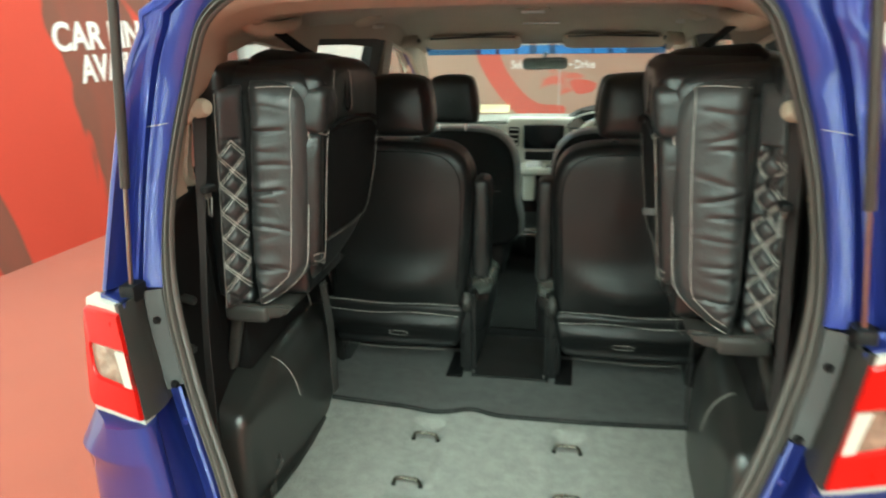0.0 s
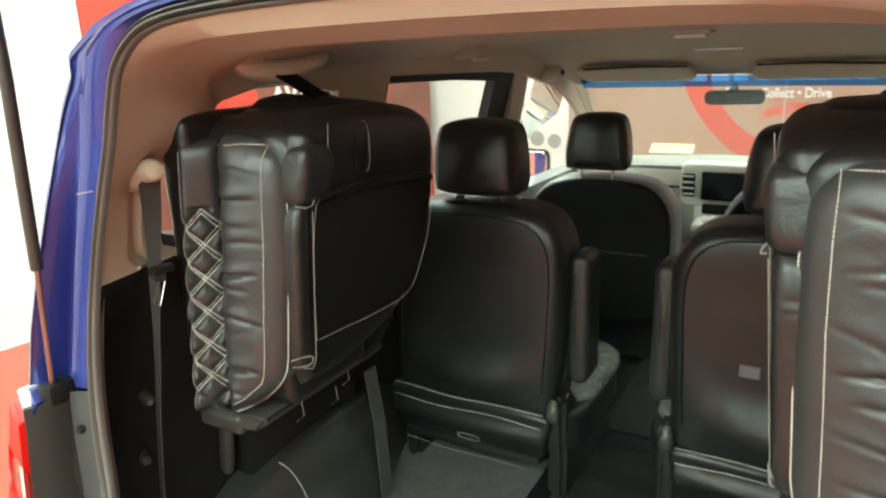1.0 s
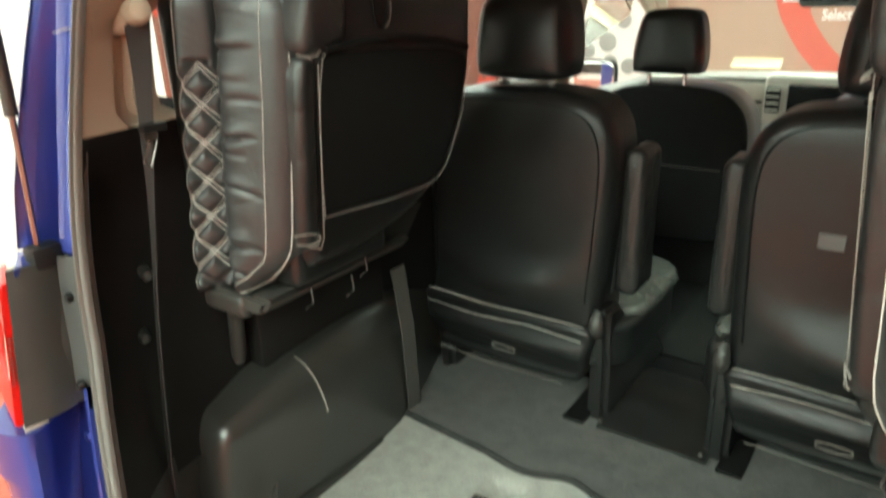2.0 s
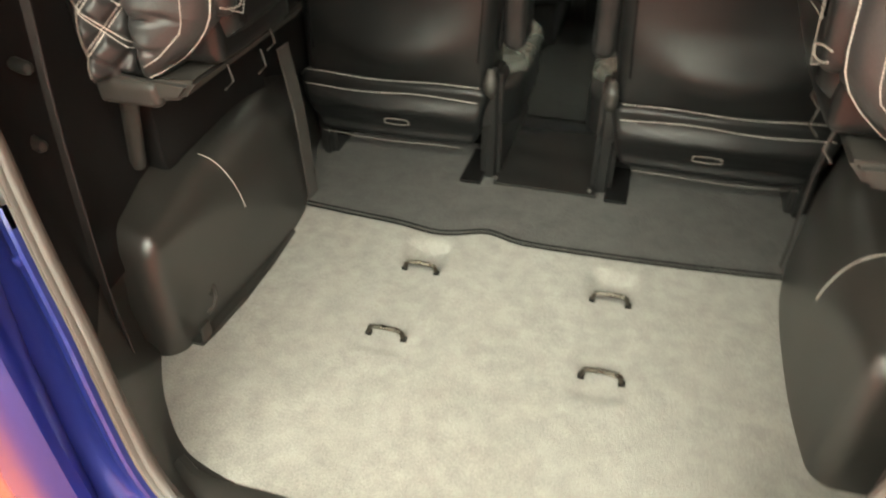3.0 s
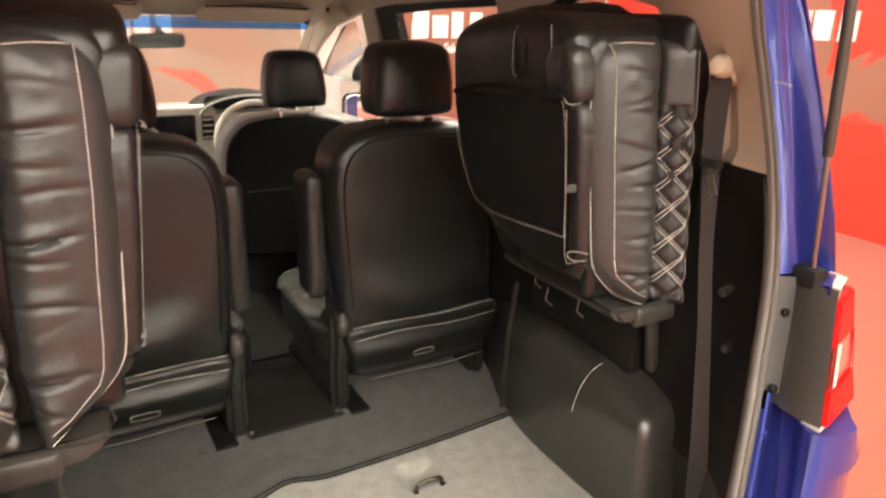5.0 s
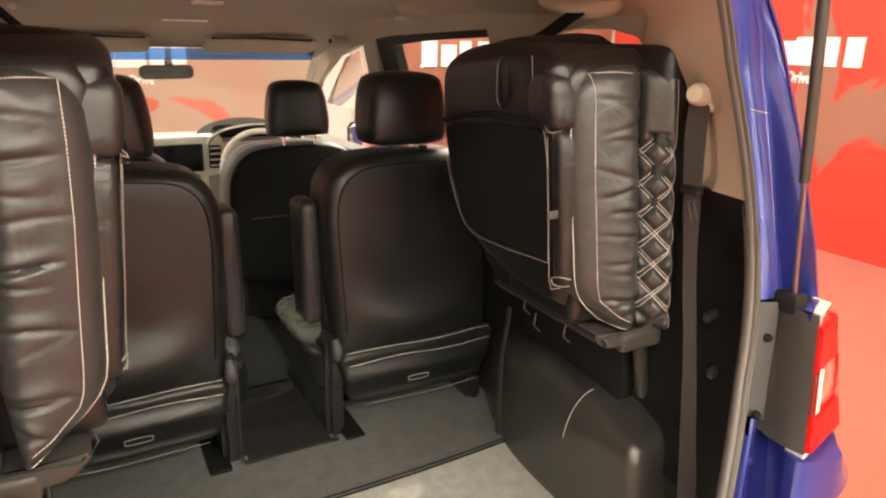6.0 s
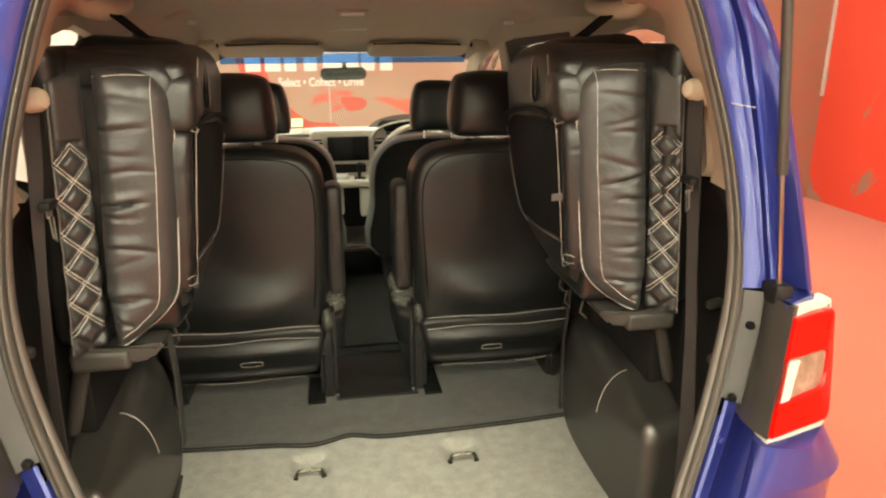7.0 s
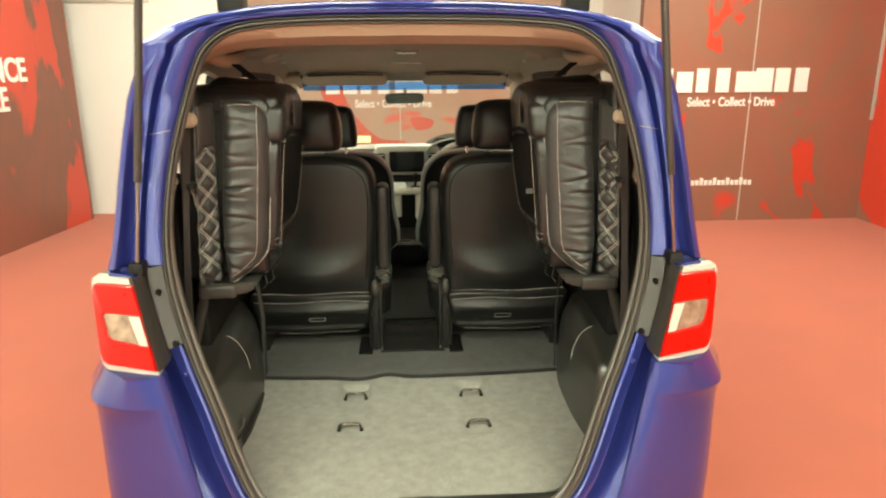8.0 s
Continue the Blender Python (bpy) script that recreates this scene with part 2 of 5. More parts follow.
def tube(pts, r, seg=8, closed=False):
    pts = [Vector(p) for p in pts]
    rings = []
    up = Vector((0.13, 0.21, 0.97))
    for i, p in enumerate(pts):
        a = pts[i - 1] if (i or closed) else p
        b = pts[(i + 1) % len(pts)] if (i < len(pts) - 1 or closed) else p
        d = (b - a).normalized()
        s = d.cross(up)
        if s.length < 0.2:
            s = d.cross(Vector((1, 0.1, 0)))
        s.normalize()
        u = s.cross(d)
        rad = r[i] if isinstance(r, (list, tuple)) else r
        rings.append([p + (s * math.cos(2 * math.pi * k / seg) + u * math.sin(2 * math.pi * k / seg)) * rad for k in range(seg)])
    if closed:
        rings.append(rings[0])
        bm = loft(rings, True, False)
        bmesh.ops.remove_doubles(bm, verts=bm.verts, dist=1e-6)
        return bm
    return loft(rings)


def ribbon(pts, width, thick):
    """A flat strap along pts; width is a vector or a list of them."""
    pts = [Vector(p) for p in pts]
    rings = []
    for i, p in enumerate(pts):
        d = (pts[min(i + 1, len(pts) - 1)] - pts[max(i - 1, 0)]).normalized()
        w = Vector(width[i] if isinstance(width, list) else width) / 2
        n = d.cross(w).normalized() * thick / 2
        rings.append([p + w + n, p + w - n, p - w - n, p - w + n])
    return loft(rings)


def sheet(f, nu, nv, thick=None):
    """A surface f(u, v), given a thickness by the vector thick."""
    bm = bmesh.new()
    g = [[bm.verts.new(f(i / nu, j / nv)) for j in range(nv + 1)] for i in range(nu + 1)]
    for i in range(nu):
        for j in range(nv):
            bm.faces.new((g[i][j], g[i + 1][j], g[i + 1][j + 1], g[i][j + 1]))
    if thick is not None:
        t = Vector(thick)
        h = [[bm.verts.new(v.co + t) for v in row] for row in g]
        for i in range(nu):
            for j in range(nv):
                bm.faces.new((h[i][j], h[i][j + 1], h[i + 1][j + 1], h[i + 1][j]))
        rim = [(i, 0) for i in range(nu)] + [(nu, j) for j in range(nv)] + [(i, nv) for i in range(nu, 0, -1)] + [(0, j) for j in range(nv, 0, -1)]
        for a, b in zip(rim, rim[1:] + rim[:1]):
            bm.faces.new((g[a[0]][a[1]], g[b[0]][b[1]], h[b[0]][b[1]], h[a[0]][a[1]]))
    return bm


def puff(outline, fn, depth, edge, bulge=0.0, steps=4, inner=5):
    """A stuffed pad: outline of (u, v), fn(u, v, w) to the world; w from -depth at the back to 0 at the rim and bulge in the middle."""
    pts = [Vector((p[0], p[1], 0)) for p in outline]
    n = len(pts)
    area = sum(pts[i].x * pts[(i + 1) % n].y - pts[(i + 1) % n].x * pts[i].y for i in range(n))
    sg = 1 if area > 0 else -1
    c = sum(pts, Vector()) / n
    hw, hh = max(abs(p.x - c.x) for p in pts), max(abs(p.y - c.y) for p in pts)
    nor = []
    for i in range(n):
        d = (pts[(i + 1) % n] - pts[i - 1]).normalized()
        nor.append(Vector((-d.y, d.x, 0)) * sg)
    def belly(x, y):
        return bulge * max(0, 1 - ((x - c.x) / hw) ** 2) * max(0, 1 - ((y - c.y) / hh) ** 2)
    rings = [[fn(p.x, p.y, -depth) for p in pts]]
    base = pts
    for k in range(steps + 1):
        a = math.pi / 2 * k / steps
        ins, w = edge * (1 - math.cos(a)), -edge + edge * math.sin(a)
        base = [p + q * ins for p, q in zip(pts, nor)]
        rings.append([fn(p.x, p.y, w + belly(p.x, p.y)) for p in base])
    for k in range(1, inner + 1):
        s = 1 - k / (inner + 0.35)
        rings.append([fn(c.x + (p.x - c.x) * s, c.y + (p.y - c.y) * s, belly(c.x + (p.x - c.x) * s, c.y + (p.y - c.y) * s)) for p in base])
    return loft(rings)


def rrect(w, h, r, n=5, cx=0.0, cy=0.0):
    out = []
    for sx, sy, a0 in ((1, 1, 0), (-1, 1, 90), (-1, -1, 180), (1, -1, 270)):
        for k in range(n + 1):
            a = radians(a0 + 90 * k / n)
            out.append((cx + sx * (w / 2 - r) + r * math.cos(a), cy + sy * (h / 2 - r) + r * math.sin(a)))
    return out


def lerp(a, b, t):
    return a + (b - a) * t


def table(z, rows):
    """Straight-line reading of (z, value) rows, in rising z."""
    if z <= rows[0][0]:
        return rows[0][1]
    for (a, p), (b, q) in zip(rows, rows[1:]):
        if z <= b:
            return p + (q - p) * (z - a) / (b - a)
    return rows[-1][1]

# ---- the showroom ----
ground = solo("floor", sheet(lambda u, v: Vector((lerp(-7, 6.5, u), lerp(-7, 8, v), 0)), 6, 6, (0, 0, -0.1)), REDCARPET, "red showroom carpet laid wall to wall", "floor", "structure")
solo("ceiling", box(-7, 6.5, -7, 8, CEIL, CEIL + 0.1, 0), CEILING, "plain grey showroom ceiling", "ceiling", "structure")
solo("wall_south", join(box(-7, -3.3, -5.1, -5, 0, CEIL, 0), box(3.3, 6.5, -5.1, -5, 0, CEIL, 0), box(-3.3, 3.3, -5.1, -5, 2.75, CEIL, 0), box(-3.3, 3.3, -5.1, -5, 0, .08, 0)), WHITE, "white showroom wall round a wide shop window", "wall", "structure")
# unseen panel, added so that the bumper's low reflections stay dark
solo("window_apron", box(-3.3, 3.3, -5.09, -5.02, .08, .90, .004), GREY_DARK, "unseen dark grey panel under the shop window, added to darken low reflections", "panel", "structure")
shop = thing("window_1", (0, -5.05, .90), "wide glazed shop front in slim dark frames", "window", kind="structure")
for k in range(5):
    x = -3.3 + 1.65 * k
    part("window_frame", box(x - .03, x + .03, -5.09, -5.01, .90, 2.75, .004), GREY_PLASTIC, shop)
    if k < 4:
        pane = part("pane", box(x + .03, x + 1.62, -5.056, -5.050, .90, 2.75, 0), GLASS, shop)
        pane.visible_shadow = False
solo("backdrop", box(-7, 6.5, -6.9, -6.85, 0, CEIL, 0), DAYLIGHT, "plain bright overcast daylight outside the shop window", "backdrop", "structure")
solo("wall_east", box(4.62, 4.72, -7, 5.12, 0, CEIL, 0), PRINT_EAST, "wall covered in red and brown printed panels", "wall", "structure")
solo("wall_north", box(2.25, 4.72, 5.12, 5.22, 0, CEIL, 0), PRINT_FRONT, "wall covered in brown and red printed panels", "wall", "structure")
solo("wall_north_middle", box(-1.88, 1.85, 6.5, 6.6, 0, CEIL, 0), PRINT_BACK, "recessed wall with brown and red printed panels", "wall", "structure")
solo("wall_north_back", join(box(-7, -1.88, 5.95, 6.05, 0, CEIL, 0), box(-1.9, -1.88, 6.05, 6.5, 0, CEIL, 0), box(1.85, 2.25, 6.5, 6.6, 0, CEIL, 0), box(2.25, 2.35, 5.22, 6.6, 0, CEIL, 0)), WHITE, "white painted wall between printed panels", "wall", "structure")


def left_wall(x_off, y0, y1, t):
    def f(y):
        return -3.66 + (y - 2.27) * 0.108
    return loft([[(f(y0) + x_off, y0, z), (f(y0) + x_off - t, y0, z), (f(y1) + x_off - t, y1, z), (f(y1) + x_off, y1, z)] for z in (0, CEIL)])


solo("wall_west", left_wall(0.0, 2.27, 5.72, 0.1), PRINT_LEFT, "wall panel with red and brown brush print", "wall", "structure")
solo("wall_west_white", left_wall(-0.02, -5, 2.27, 0.1), WHITE, "white painted showroom wall", "wall", "structure")
for x, z0, z1 in ((3.36, 0, CEIL), (-0.05, 0, CEIL)):
    y = 5.12 if x > 2 else 6.5
    solo("panel_joint", box(x - 0.006, x + 0.006, y - 0.004, y, z0, z1, 0), SILVER, "thin pale joint between printed wall panels", "joint", "structure")
solo("corner_strip", box(4.60, 4.62, 5.09, 5.12, 1.0, CEIL, 0.002), SILVER, "pale strip in the corner of printed walls", "strip", "structure")
solo("shelf_rail", box(-4.6, -2.55, 5.93, 5.95, 2.16, 2.19, 0.003), SILVER, "thin grey rail along the white wall", "rail", "structure")

SWOOSH = [(-1.02, 1.62), (-.93, 1.22), (-.81, .97), (-.61, .71), (-.37, .54), (-.02, .59), (.0, .69), (-.25, .71), (-.42, .82), (-.57, 1.0), (-.67, 1.2), (-.74, 1.62)]
for poly in (SWOOSH, [(.07, .95), (.2, .96), (.33, .92), (.30, .84), (.15, .81), (.09, .87)], [(-.47, .50), (-.33, .52), (-.2, .44), (-.3, .40)]):
    line = [(p.x, p.y) for p in smooth_line([(x, z, 0) for x, z in poly], 4, True)]
    solo("wall_print", loft([[Vector((x, y, z)) for x, z in line] for y in (6.4995, 6.496)]), PRINT_RED, "red brush mark printed on the tan wall", "print", "structure")


def text_on(name, words, size, place, turn, label, width):
    cu = bpy.data.curves.new(name, "FONT")
    cu.body = words
    cu.size = size
    cu.extrude = 0.004
    cu.offset = 0.006 * size / 0.25
    ob = bpy.data.objects.new("tmp_text", cu)
    scene.collection.objects.link(ob)
    dg = bpy.context.evaluated_depsgraph_get()
    me = bpy.data.meshes.new_from_object(ob.evaluated_get(dg))
    bpy.data.objects.remove(ob)
    xs = [v.co.x for v in me.vertices]
    k = width / (max(xs) - min(xs))
    for v in me.vertices:
        v.co.x = (v.co.x - min(xs)) * k
    me.materials.append(LETTER)
    o = new(name, me)
    o.matrix_world = place @ turn
    return tagged(o, label, "sign", kind="")


def block_sign(name, base, right, width, cap, label):
    """A brand sign as a row of plain white blocks, one a letter, standing on a wall."""
    t = thing(name, base, label, "sign")
    n = 8
    pitch = width / n
    r = Vector(right)
    nrm = r.cross(Vector((0, 0, 1)))
    for i, (w, cut) in enumerate(((.78, 1), (.8, 2), (.6, 3), (.66, 1), (.98, 4), (.86, 5), (.72, 1), (.66, 3))):
        a = Vector(base) + r * (pitch * i)
        w *= pitch
        def q(u, v, d):
            return a + r * u + Vector((0, 0, v)) + nrm * d
        pieces = [(0, w, 0, cap * (.86 if cut in (2, 4) else 1.0))]
        bms = []
        for u0, u1, v0, v1 in pieces:
            bms.append(loft([[q(u0, v0, d), q(u1, v0, d), q(u1, v1, d), q(u0, v1, d)] for d in (0.001, 0.012)]))
        part("letter_block", join(*bms), LETTER, t)
    return t


N_TURN = pose(0, 0, 0, 90, 0, 0)
block_sign("wall_sign", (2.42, 5.12, 1.275), (1, 0, 0), 1.56, 0.225, "white sign of plain raised blocks on printed wall")
text_on("slogan", "Select • Collect • Drive", 0.12, pose(2.74, 5.118, 1.145), N_TURN, "small white slogan lettering on printed wall", 0.87)
solo("web_address_bar", join(*[box(2.80 + 0.045 * i, 2.835 + 0.045 * i, 5.112, 5.119, 0.365, 0.365 + (0.075 if i % 3 == 0 else 0.05), 0.002) for i in range(15)]), LETTER, "small white bars of lettering on printed wall", "sign")
block_sign("wall_sign", (-0.88, 6.5, 1.225), (1, 0, 0), 1.56, 0.225, "white sign of plain raised blocks on recessed wall")
text_on("slogan", "Select • Collect • Drive", 0.12, pose(-0.56, 6.498, 1.075), N_TURN, "small white slogan lettering on recessed wall", 0.87)
block_sign("wall_sign", (4.62, 4.03, 1.375), (0, -1, 0), 1.62, 0.21, "white sign of plain raised blocks on side wall")
text_on("slogan", "Select • Collect • Drive", 0.12, pose(4.617, 3.72, 1.245), pose(0, 0, 0, 90, 0, -90), "small white slogan lettering on side wall", 0.87)
solo("web_address_bar", join(*[box(4.609, 4.618, 3.68 - 0.045 * i - 0.035, 3.68 - 0.045 * i, 0.35, 0.35 + (0.075 if i % 3 == 0 else 0.05), 0.002) for i in range(15)]), LETTER, "small white bars of lettering on side wall", "sign")
L_TURN = pose(0, 0, 0, 90, 0, 90 - math.degrees(math.atan(0.108)))


def on_left(y):
    return -3.66 + (y - 2.27) * 0.108 + 0.004


text_on("finance_sign", "CAR FINANCE", 0.28, pose(on_left(3.46), 3.46, 1.43), L_TURN, "white CAR FINANCE lettering on red printed wall", 1.54)
text_on("finance_sign", "AVAILABLE", 0.28, pose(on_left(3.66), 3.66, 1.19), L_TURN, "white AVAILABLE lettering on red printed wall", 1.04)
for i, (x, z, r) in enumerate(((-2.40, 1.06, .07), (-2.23, .91, .085), (-2.42, .83, .07), (-2.2, .72, .075), (-2.02, .70, .07), (-2.08, 1.10, .07))):
    bm = bmesh.new()
    bmesh.ops.create_cone(bm, cap_ends=True, segments=24, radius1=r, radius2=r, depth=0.006, matrix=pose(x, 5.945, z, 90, 0, 0))
    solo("wall_dot", bm, DOT, "grey round dot stuck on white wall", "dot", group="dots on the white wall")

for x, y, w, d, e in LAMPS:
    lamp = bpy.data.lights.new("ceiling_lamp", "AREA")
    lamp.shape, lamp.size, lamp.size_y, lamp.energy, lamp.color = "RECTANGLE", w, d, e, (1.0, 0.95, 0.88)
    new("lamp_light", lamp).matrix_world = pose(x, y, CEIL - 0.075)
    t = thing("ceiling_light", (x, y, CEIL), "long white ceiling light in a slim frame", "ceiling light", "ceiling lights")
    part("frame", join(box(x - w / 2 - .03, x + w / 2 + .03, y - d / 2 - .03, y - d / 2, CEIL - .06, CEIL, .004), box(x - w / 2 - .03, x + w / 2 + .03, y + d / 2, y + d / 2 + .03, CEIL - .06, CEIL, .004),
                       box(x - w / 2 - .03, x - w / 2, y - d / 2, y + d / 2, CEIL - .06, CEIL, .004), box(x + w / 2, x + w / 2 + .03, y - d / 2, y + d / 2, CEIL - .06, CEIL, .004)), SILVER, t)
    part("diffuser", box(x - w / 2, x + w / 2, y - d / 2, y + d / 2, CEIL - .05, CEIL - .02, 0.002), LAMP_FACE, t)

# ---- the car: body ----
car = thing("car", (0, 2.0, 0), "blue people carrier with its tailgate open and boot bare", "car")
YS = [(0.45, -0.065), (0.52, -0.036), (0.62, -0.004), (0.75, 0.034), (0.86, 0.063), (0.97, 0.092), (1.1, 0.115), (1.2, 0.132), (1.3, 0.148), (1.4, 0.163), (1.5, 0.174), (1.6, 0.173), (1.7, 0.176)]


def ys(z):
    return table(z, YS)


SEAL_HALF = [(0.0, 1.682), (0.15, 1.681), (0.27, 1.677), (0.37, 1.668), (0.43, 1.650), (0.478, 1.612), (0.508, 1.555), (0.538, 1.475), (0.566, 1.38), (0.585, 1.28), (0.594, 1.18), (0.589, 1.08), (0.567, 0.974), (0.531, 0.864), (0.486, 0.75), (0.440, 0.63), (0.400, 0.55), (0.350, 0.502), (0.26, 0.478), (0.0, 0.470)]
half = smooth_line([(x, 0, z) for x, z in SEAL_HALF], 4)
seal = [(p.x, p.z) for p in half] + [(-p.x, p.z) for p in half[-2:0:-1]]
NS = len(seal)
snor = []
for i in range(NS):
    d = Vector((seal[(i + 1) % NS][0] - seal[i - 1][0], seal[(i + 1) % NS][1] - seal[i - 1][1]))
    d.normalize()
    snor.append(Vector((-d.y, d.x)))
cx, cz = 0.0, 1.08
for i in range(NS):
    if snor[i].dot(Vector((seal[i][0] - cx, seal[i][1] - cz))) < 0:
        snor[i] = -snor[i]


def ring(off, dy, lo=0.0):
    """The opening's outline, moved outward by off and by dy along the car."""
    out = []
    for (x, z), n in zip(seal, snor):
        yy = ys(z) + dy
        if z < 0.62:
            yy -= lo * (0.62 - z) / 0.16
        out.append(Vector((x + n.x * off, yy, z + n.y * off)))
    return out


def strip(r0, r1, keep):
    bm = bmesh.new()
    a = [bm.verts.new(p) for p in r0]
    b = [bm.verts.new(p) for p in r1]
    for i in range(NS):
        j = (i + 1) % NS
        if keep((r0[i].z + r0[j].z) / 2, i):
            bm.faces.new((a[i], a[j], b[j], b[i]))
    for v in [v for v in bm.verts if not v.link_faces]:
        bm.verts.remove(v)
    return bm


def band(chain, keep):
    """Strips along a chain of rings, welded into one skin."""
    bm = join(*[strip(a, b, keep) for a, b in zip(chain, chain[1:])])
    bmesh.ops.remove_doubles(bm, verts=bm.verts, dist=1e-5)
    return bm


def on_side(s, test):
    return lambda z, i: test(z) and (seal[i][0] + seal[(i + 1) % NS][0]) * s > 0


def slim(a, b):
    """A ring of the seal, which is slimmer round the upper part of the opening."""
    out = []
    for p, q in zip(ring(a, b), ring(a * .62 - .003, b)):
        out.append(p.lerp(q, min(1, max(0, (p.z - 1.04) / .22))))
    return out


# the rubber seal: three beads round the opening
prof = [(-.0205, .018), (-.0200, .013), (-.018, .009), (-.014, .007), (-.0105, .010), (-.0095, .030), (-.0065, .030), (-.0055, .011), (-.002, .006), (.002, .006), (.0045, .011), (.0055, .030), (.0075, .030), (.0085, .013), (.011, .010), (.014, .012), (.015, .036)]
part("door_seal", band([slim(a, b) for a, b in prof], lambda z, i: True), RUBBER, car, "grey rubber seal round the boot opening")
low_rings = [ring(0.003, 0.037), ring(0.010, 0.031), ring(0.018, 0.016), ring(0.050, 0.004), ring(0.056, 0.010)]
for s in (-1, 1):
    part("lower_jamb", band([ring(0.014, 0.032), ring(0.018, 0.006), ring(0.024, 0.004), ring(0.044, 0.014), ring(0.050, 0.014), ring(0.056, 0.022), ring(0.082, 0.030)], on_side(s, lambda z: z <= 0.90)), BLUE, car, "blue painted lower boot frame")
    part("jamb_trim", band(low_rings, on_side(s, lambda z: 0.90 < z < 1.095)), TRIM_GREY, car, "grey plastic trim on the boot frame")


def outer_ring():
    """Outer edge of the body's rear end."""
    out = []
    for (x, z), n in zip(seal, snor):
        s = 1 if x >= 0 else -1
        ax = abs(x)
        oy = table(z, [(0.86, 0.06), (0.95, 0.085), (1.1, 0.095), (1.2, 0.105), (1.3, 0.130), (1.4, 0.158), (1.5, 0.188), (1.6, 0.205), (1.7, 0.214)])
        if z > 1.60:
            ox = min(ax * 1.31, .628)
            oz = table(ax, [(0, 1.724), (.15, 1.722), (.27, 1.712), (.37, 1.690), (.43, 1.667), (.478, 1.630), (.488, 1.603)])
        else:
            ox = table(z, [(0.45, 0.74), (0.80, 0.74), (0.86, 0.705), (0.90, 0.70), (1.08, 0.730), (1.1, 0.728), (1.2, 0.708), (1.3, 0.697), (1.4, 0.686), (1.5, 0.672), (1.55, .655), (1.60, 0.629)])
            oz = z
        out.append(Vector((s * ox, oy, oz)))
    return out


og = outer_ring()


def across(f, dy, k=0.0):
    """A ring between the seal and the outer edge; dy from the seal's line, k eases it over to the edge's line."""
    return [a.lerp(b, f) * 1.0 + Vector((0, lerp(a.y + dy, b.y + dy, k) - a.lerp(b, f).y, 0)) for a, b in zip(ring(0.0, 0.0), og)]


ROUND = [[p - Vector((n.x, 0, n.y)) * .022 * (1 - math.sin(a)) + Vector((0, .022 * (1 - math.cos(a)), 0)) for p, n in zip(og, snor)] for a in (.1, .4, .7, 1.0, 1.3, math.pi / 2)]
part("boot_jamb", band([ring(0.003, 0.037), ring(0.010, 0.030), ring(0.018, 0.022), across(.30, .015), across(.41, .014), across(.44, .018), across(.455, .040)], lambda z, i: z >= 1.095), BLUE, car, "blue painted boot frame")
part("gutter", band([across(.455, .040), across(.48, .058), across(.53, .060), across(.56, .050), across(.60, .034), across(.64, .032), across(.74, .036)], lambda z, i: z >= 1.095), BLUE, car, "blue rain gutter round the boot opening")
part("rear_corner", band([across(.74, .036), across(.80, .020, .5), across(.83, .012, .8), across(.90, .004, 1.0), *ROUND], lambda z, i: z >= 1.095), BLUE, car, "blue painted rear corner of the body")
SX = [(z, x) for x, z in reversed(SEAL_HALF) if .70 < z < 1.3]


def lamp_inner(z):
    k = (z - .882) / .2
    return lerp(.597, .648, k), lerp(.005, .052, k)


for s in (-1, 1):
    def pocket(u, v):
        z = lerp(.882, 1.098, v)
        a = Vector((table(z, SX) + .057, ys(z) + .008, z))
        lx, ly = lamp_inner(z)
        b = Vector((lx, ly - .004, z))
        p = a.lerp(b, u)
        p.x -= .005 * math.sin(u * math.pi)
        return Vector((s * p.x, p.y, p.z))
    part("lamp_pocket", sheet(pocket, 10, 12, (s * .01, .004, 0)), GREY_DARK, car, "dull charcoal panel beside the tail light")
    part("pocket_top", loft([[Vector((s * x, y, z)) for x, y in ((.655, .118), (.645, .06), (.70, .09), (.725, .10), (.72, .16))] for z in (1.088, 1.098)]), BLUE, car)
    part("lower_gutter", band([ring(0.082, 0.030), ring(0.090, 0.032), ring(0.110, 0.027), ring(0.118, 0.020), ring(0.14, 0.010), ring(0.185, 0.006)], on_side(s, lambda z: z <= 0.90)), BLUE, car)
fwd = [Vector((p.x * (1.03 if p.z < 1.6 else 1.0), 0.62, p.z)) for p in og]
near = [p.lerp(q, .06) + Vector((0.004 if p.x > 0 else -.004, 0, 0)) for p, q in zip(ROUND[-1], fwd)]
for s in (-1, 1):
    part("quarter_panel", band([ROUND[-1], near, fwd], on_side(s, lambda z: 0.86 < z < 1.12)), BLUE, car)
    part("pillar_edge", band([ROUND[-1], near], on_side(s, lambda z: 1.12 <= z < 1.58)), BLUE, car)
part("roof_edge", band([ROUND[-1], near, fwd], lambda z, i: z >= 1.58), BLUE, car)


# tail lights, bumper corners, struts, bolts
def quad_block(p, depth, bev=0.008, seg=2):
    bm = loft([[Vector(q) for q in p], [Vector(q) + Vector(depth) for q in p]])
    bmesh.ops.bevel(bm, geom=bm.edges[:], offset=bev, segments=seg, affect="EDGES")
    return bm


def side(s, p):
    return Vector((s * p[0], p[1], p[2]))


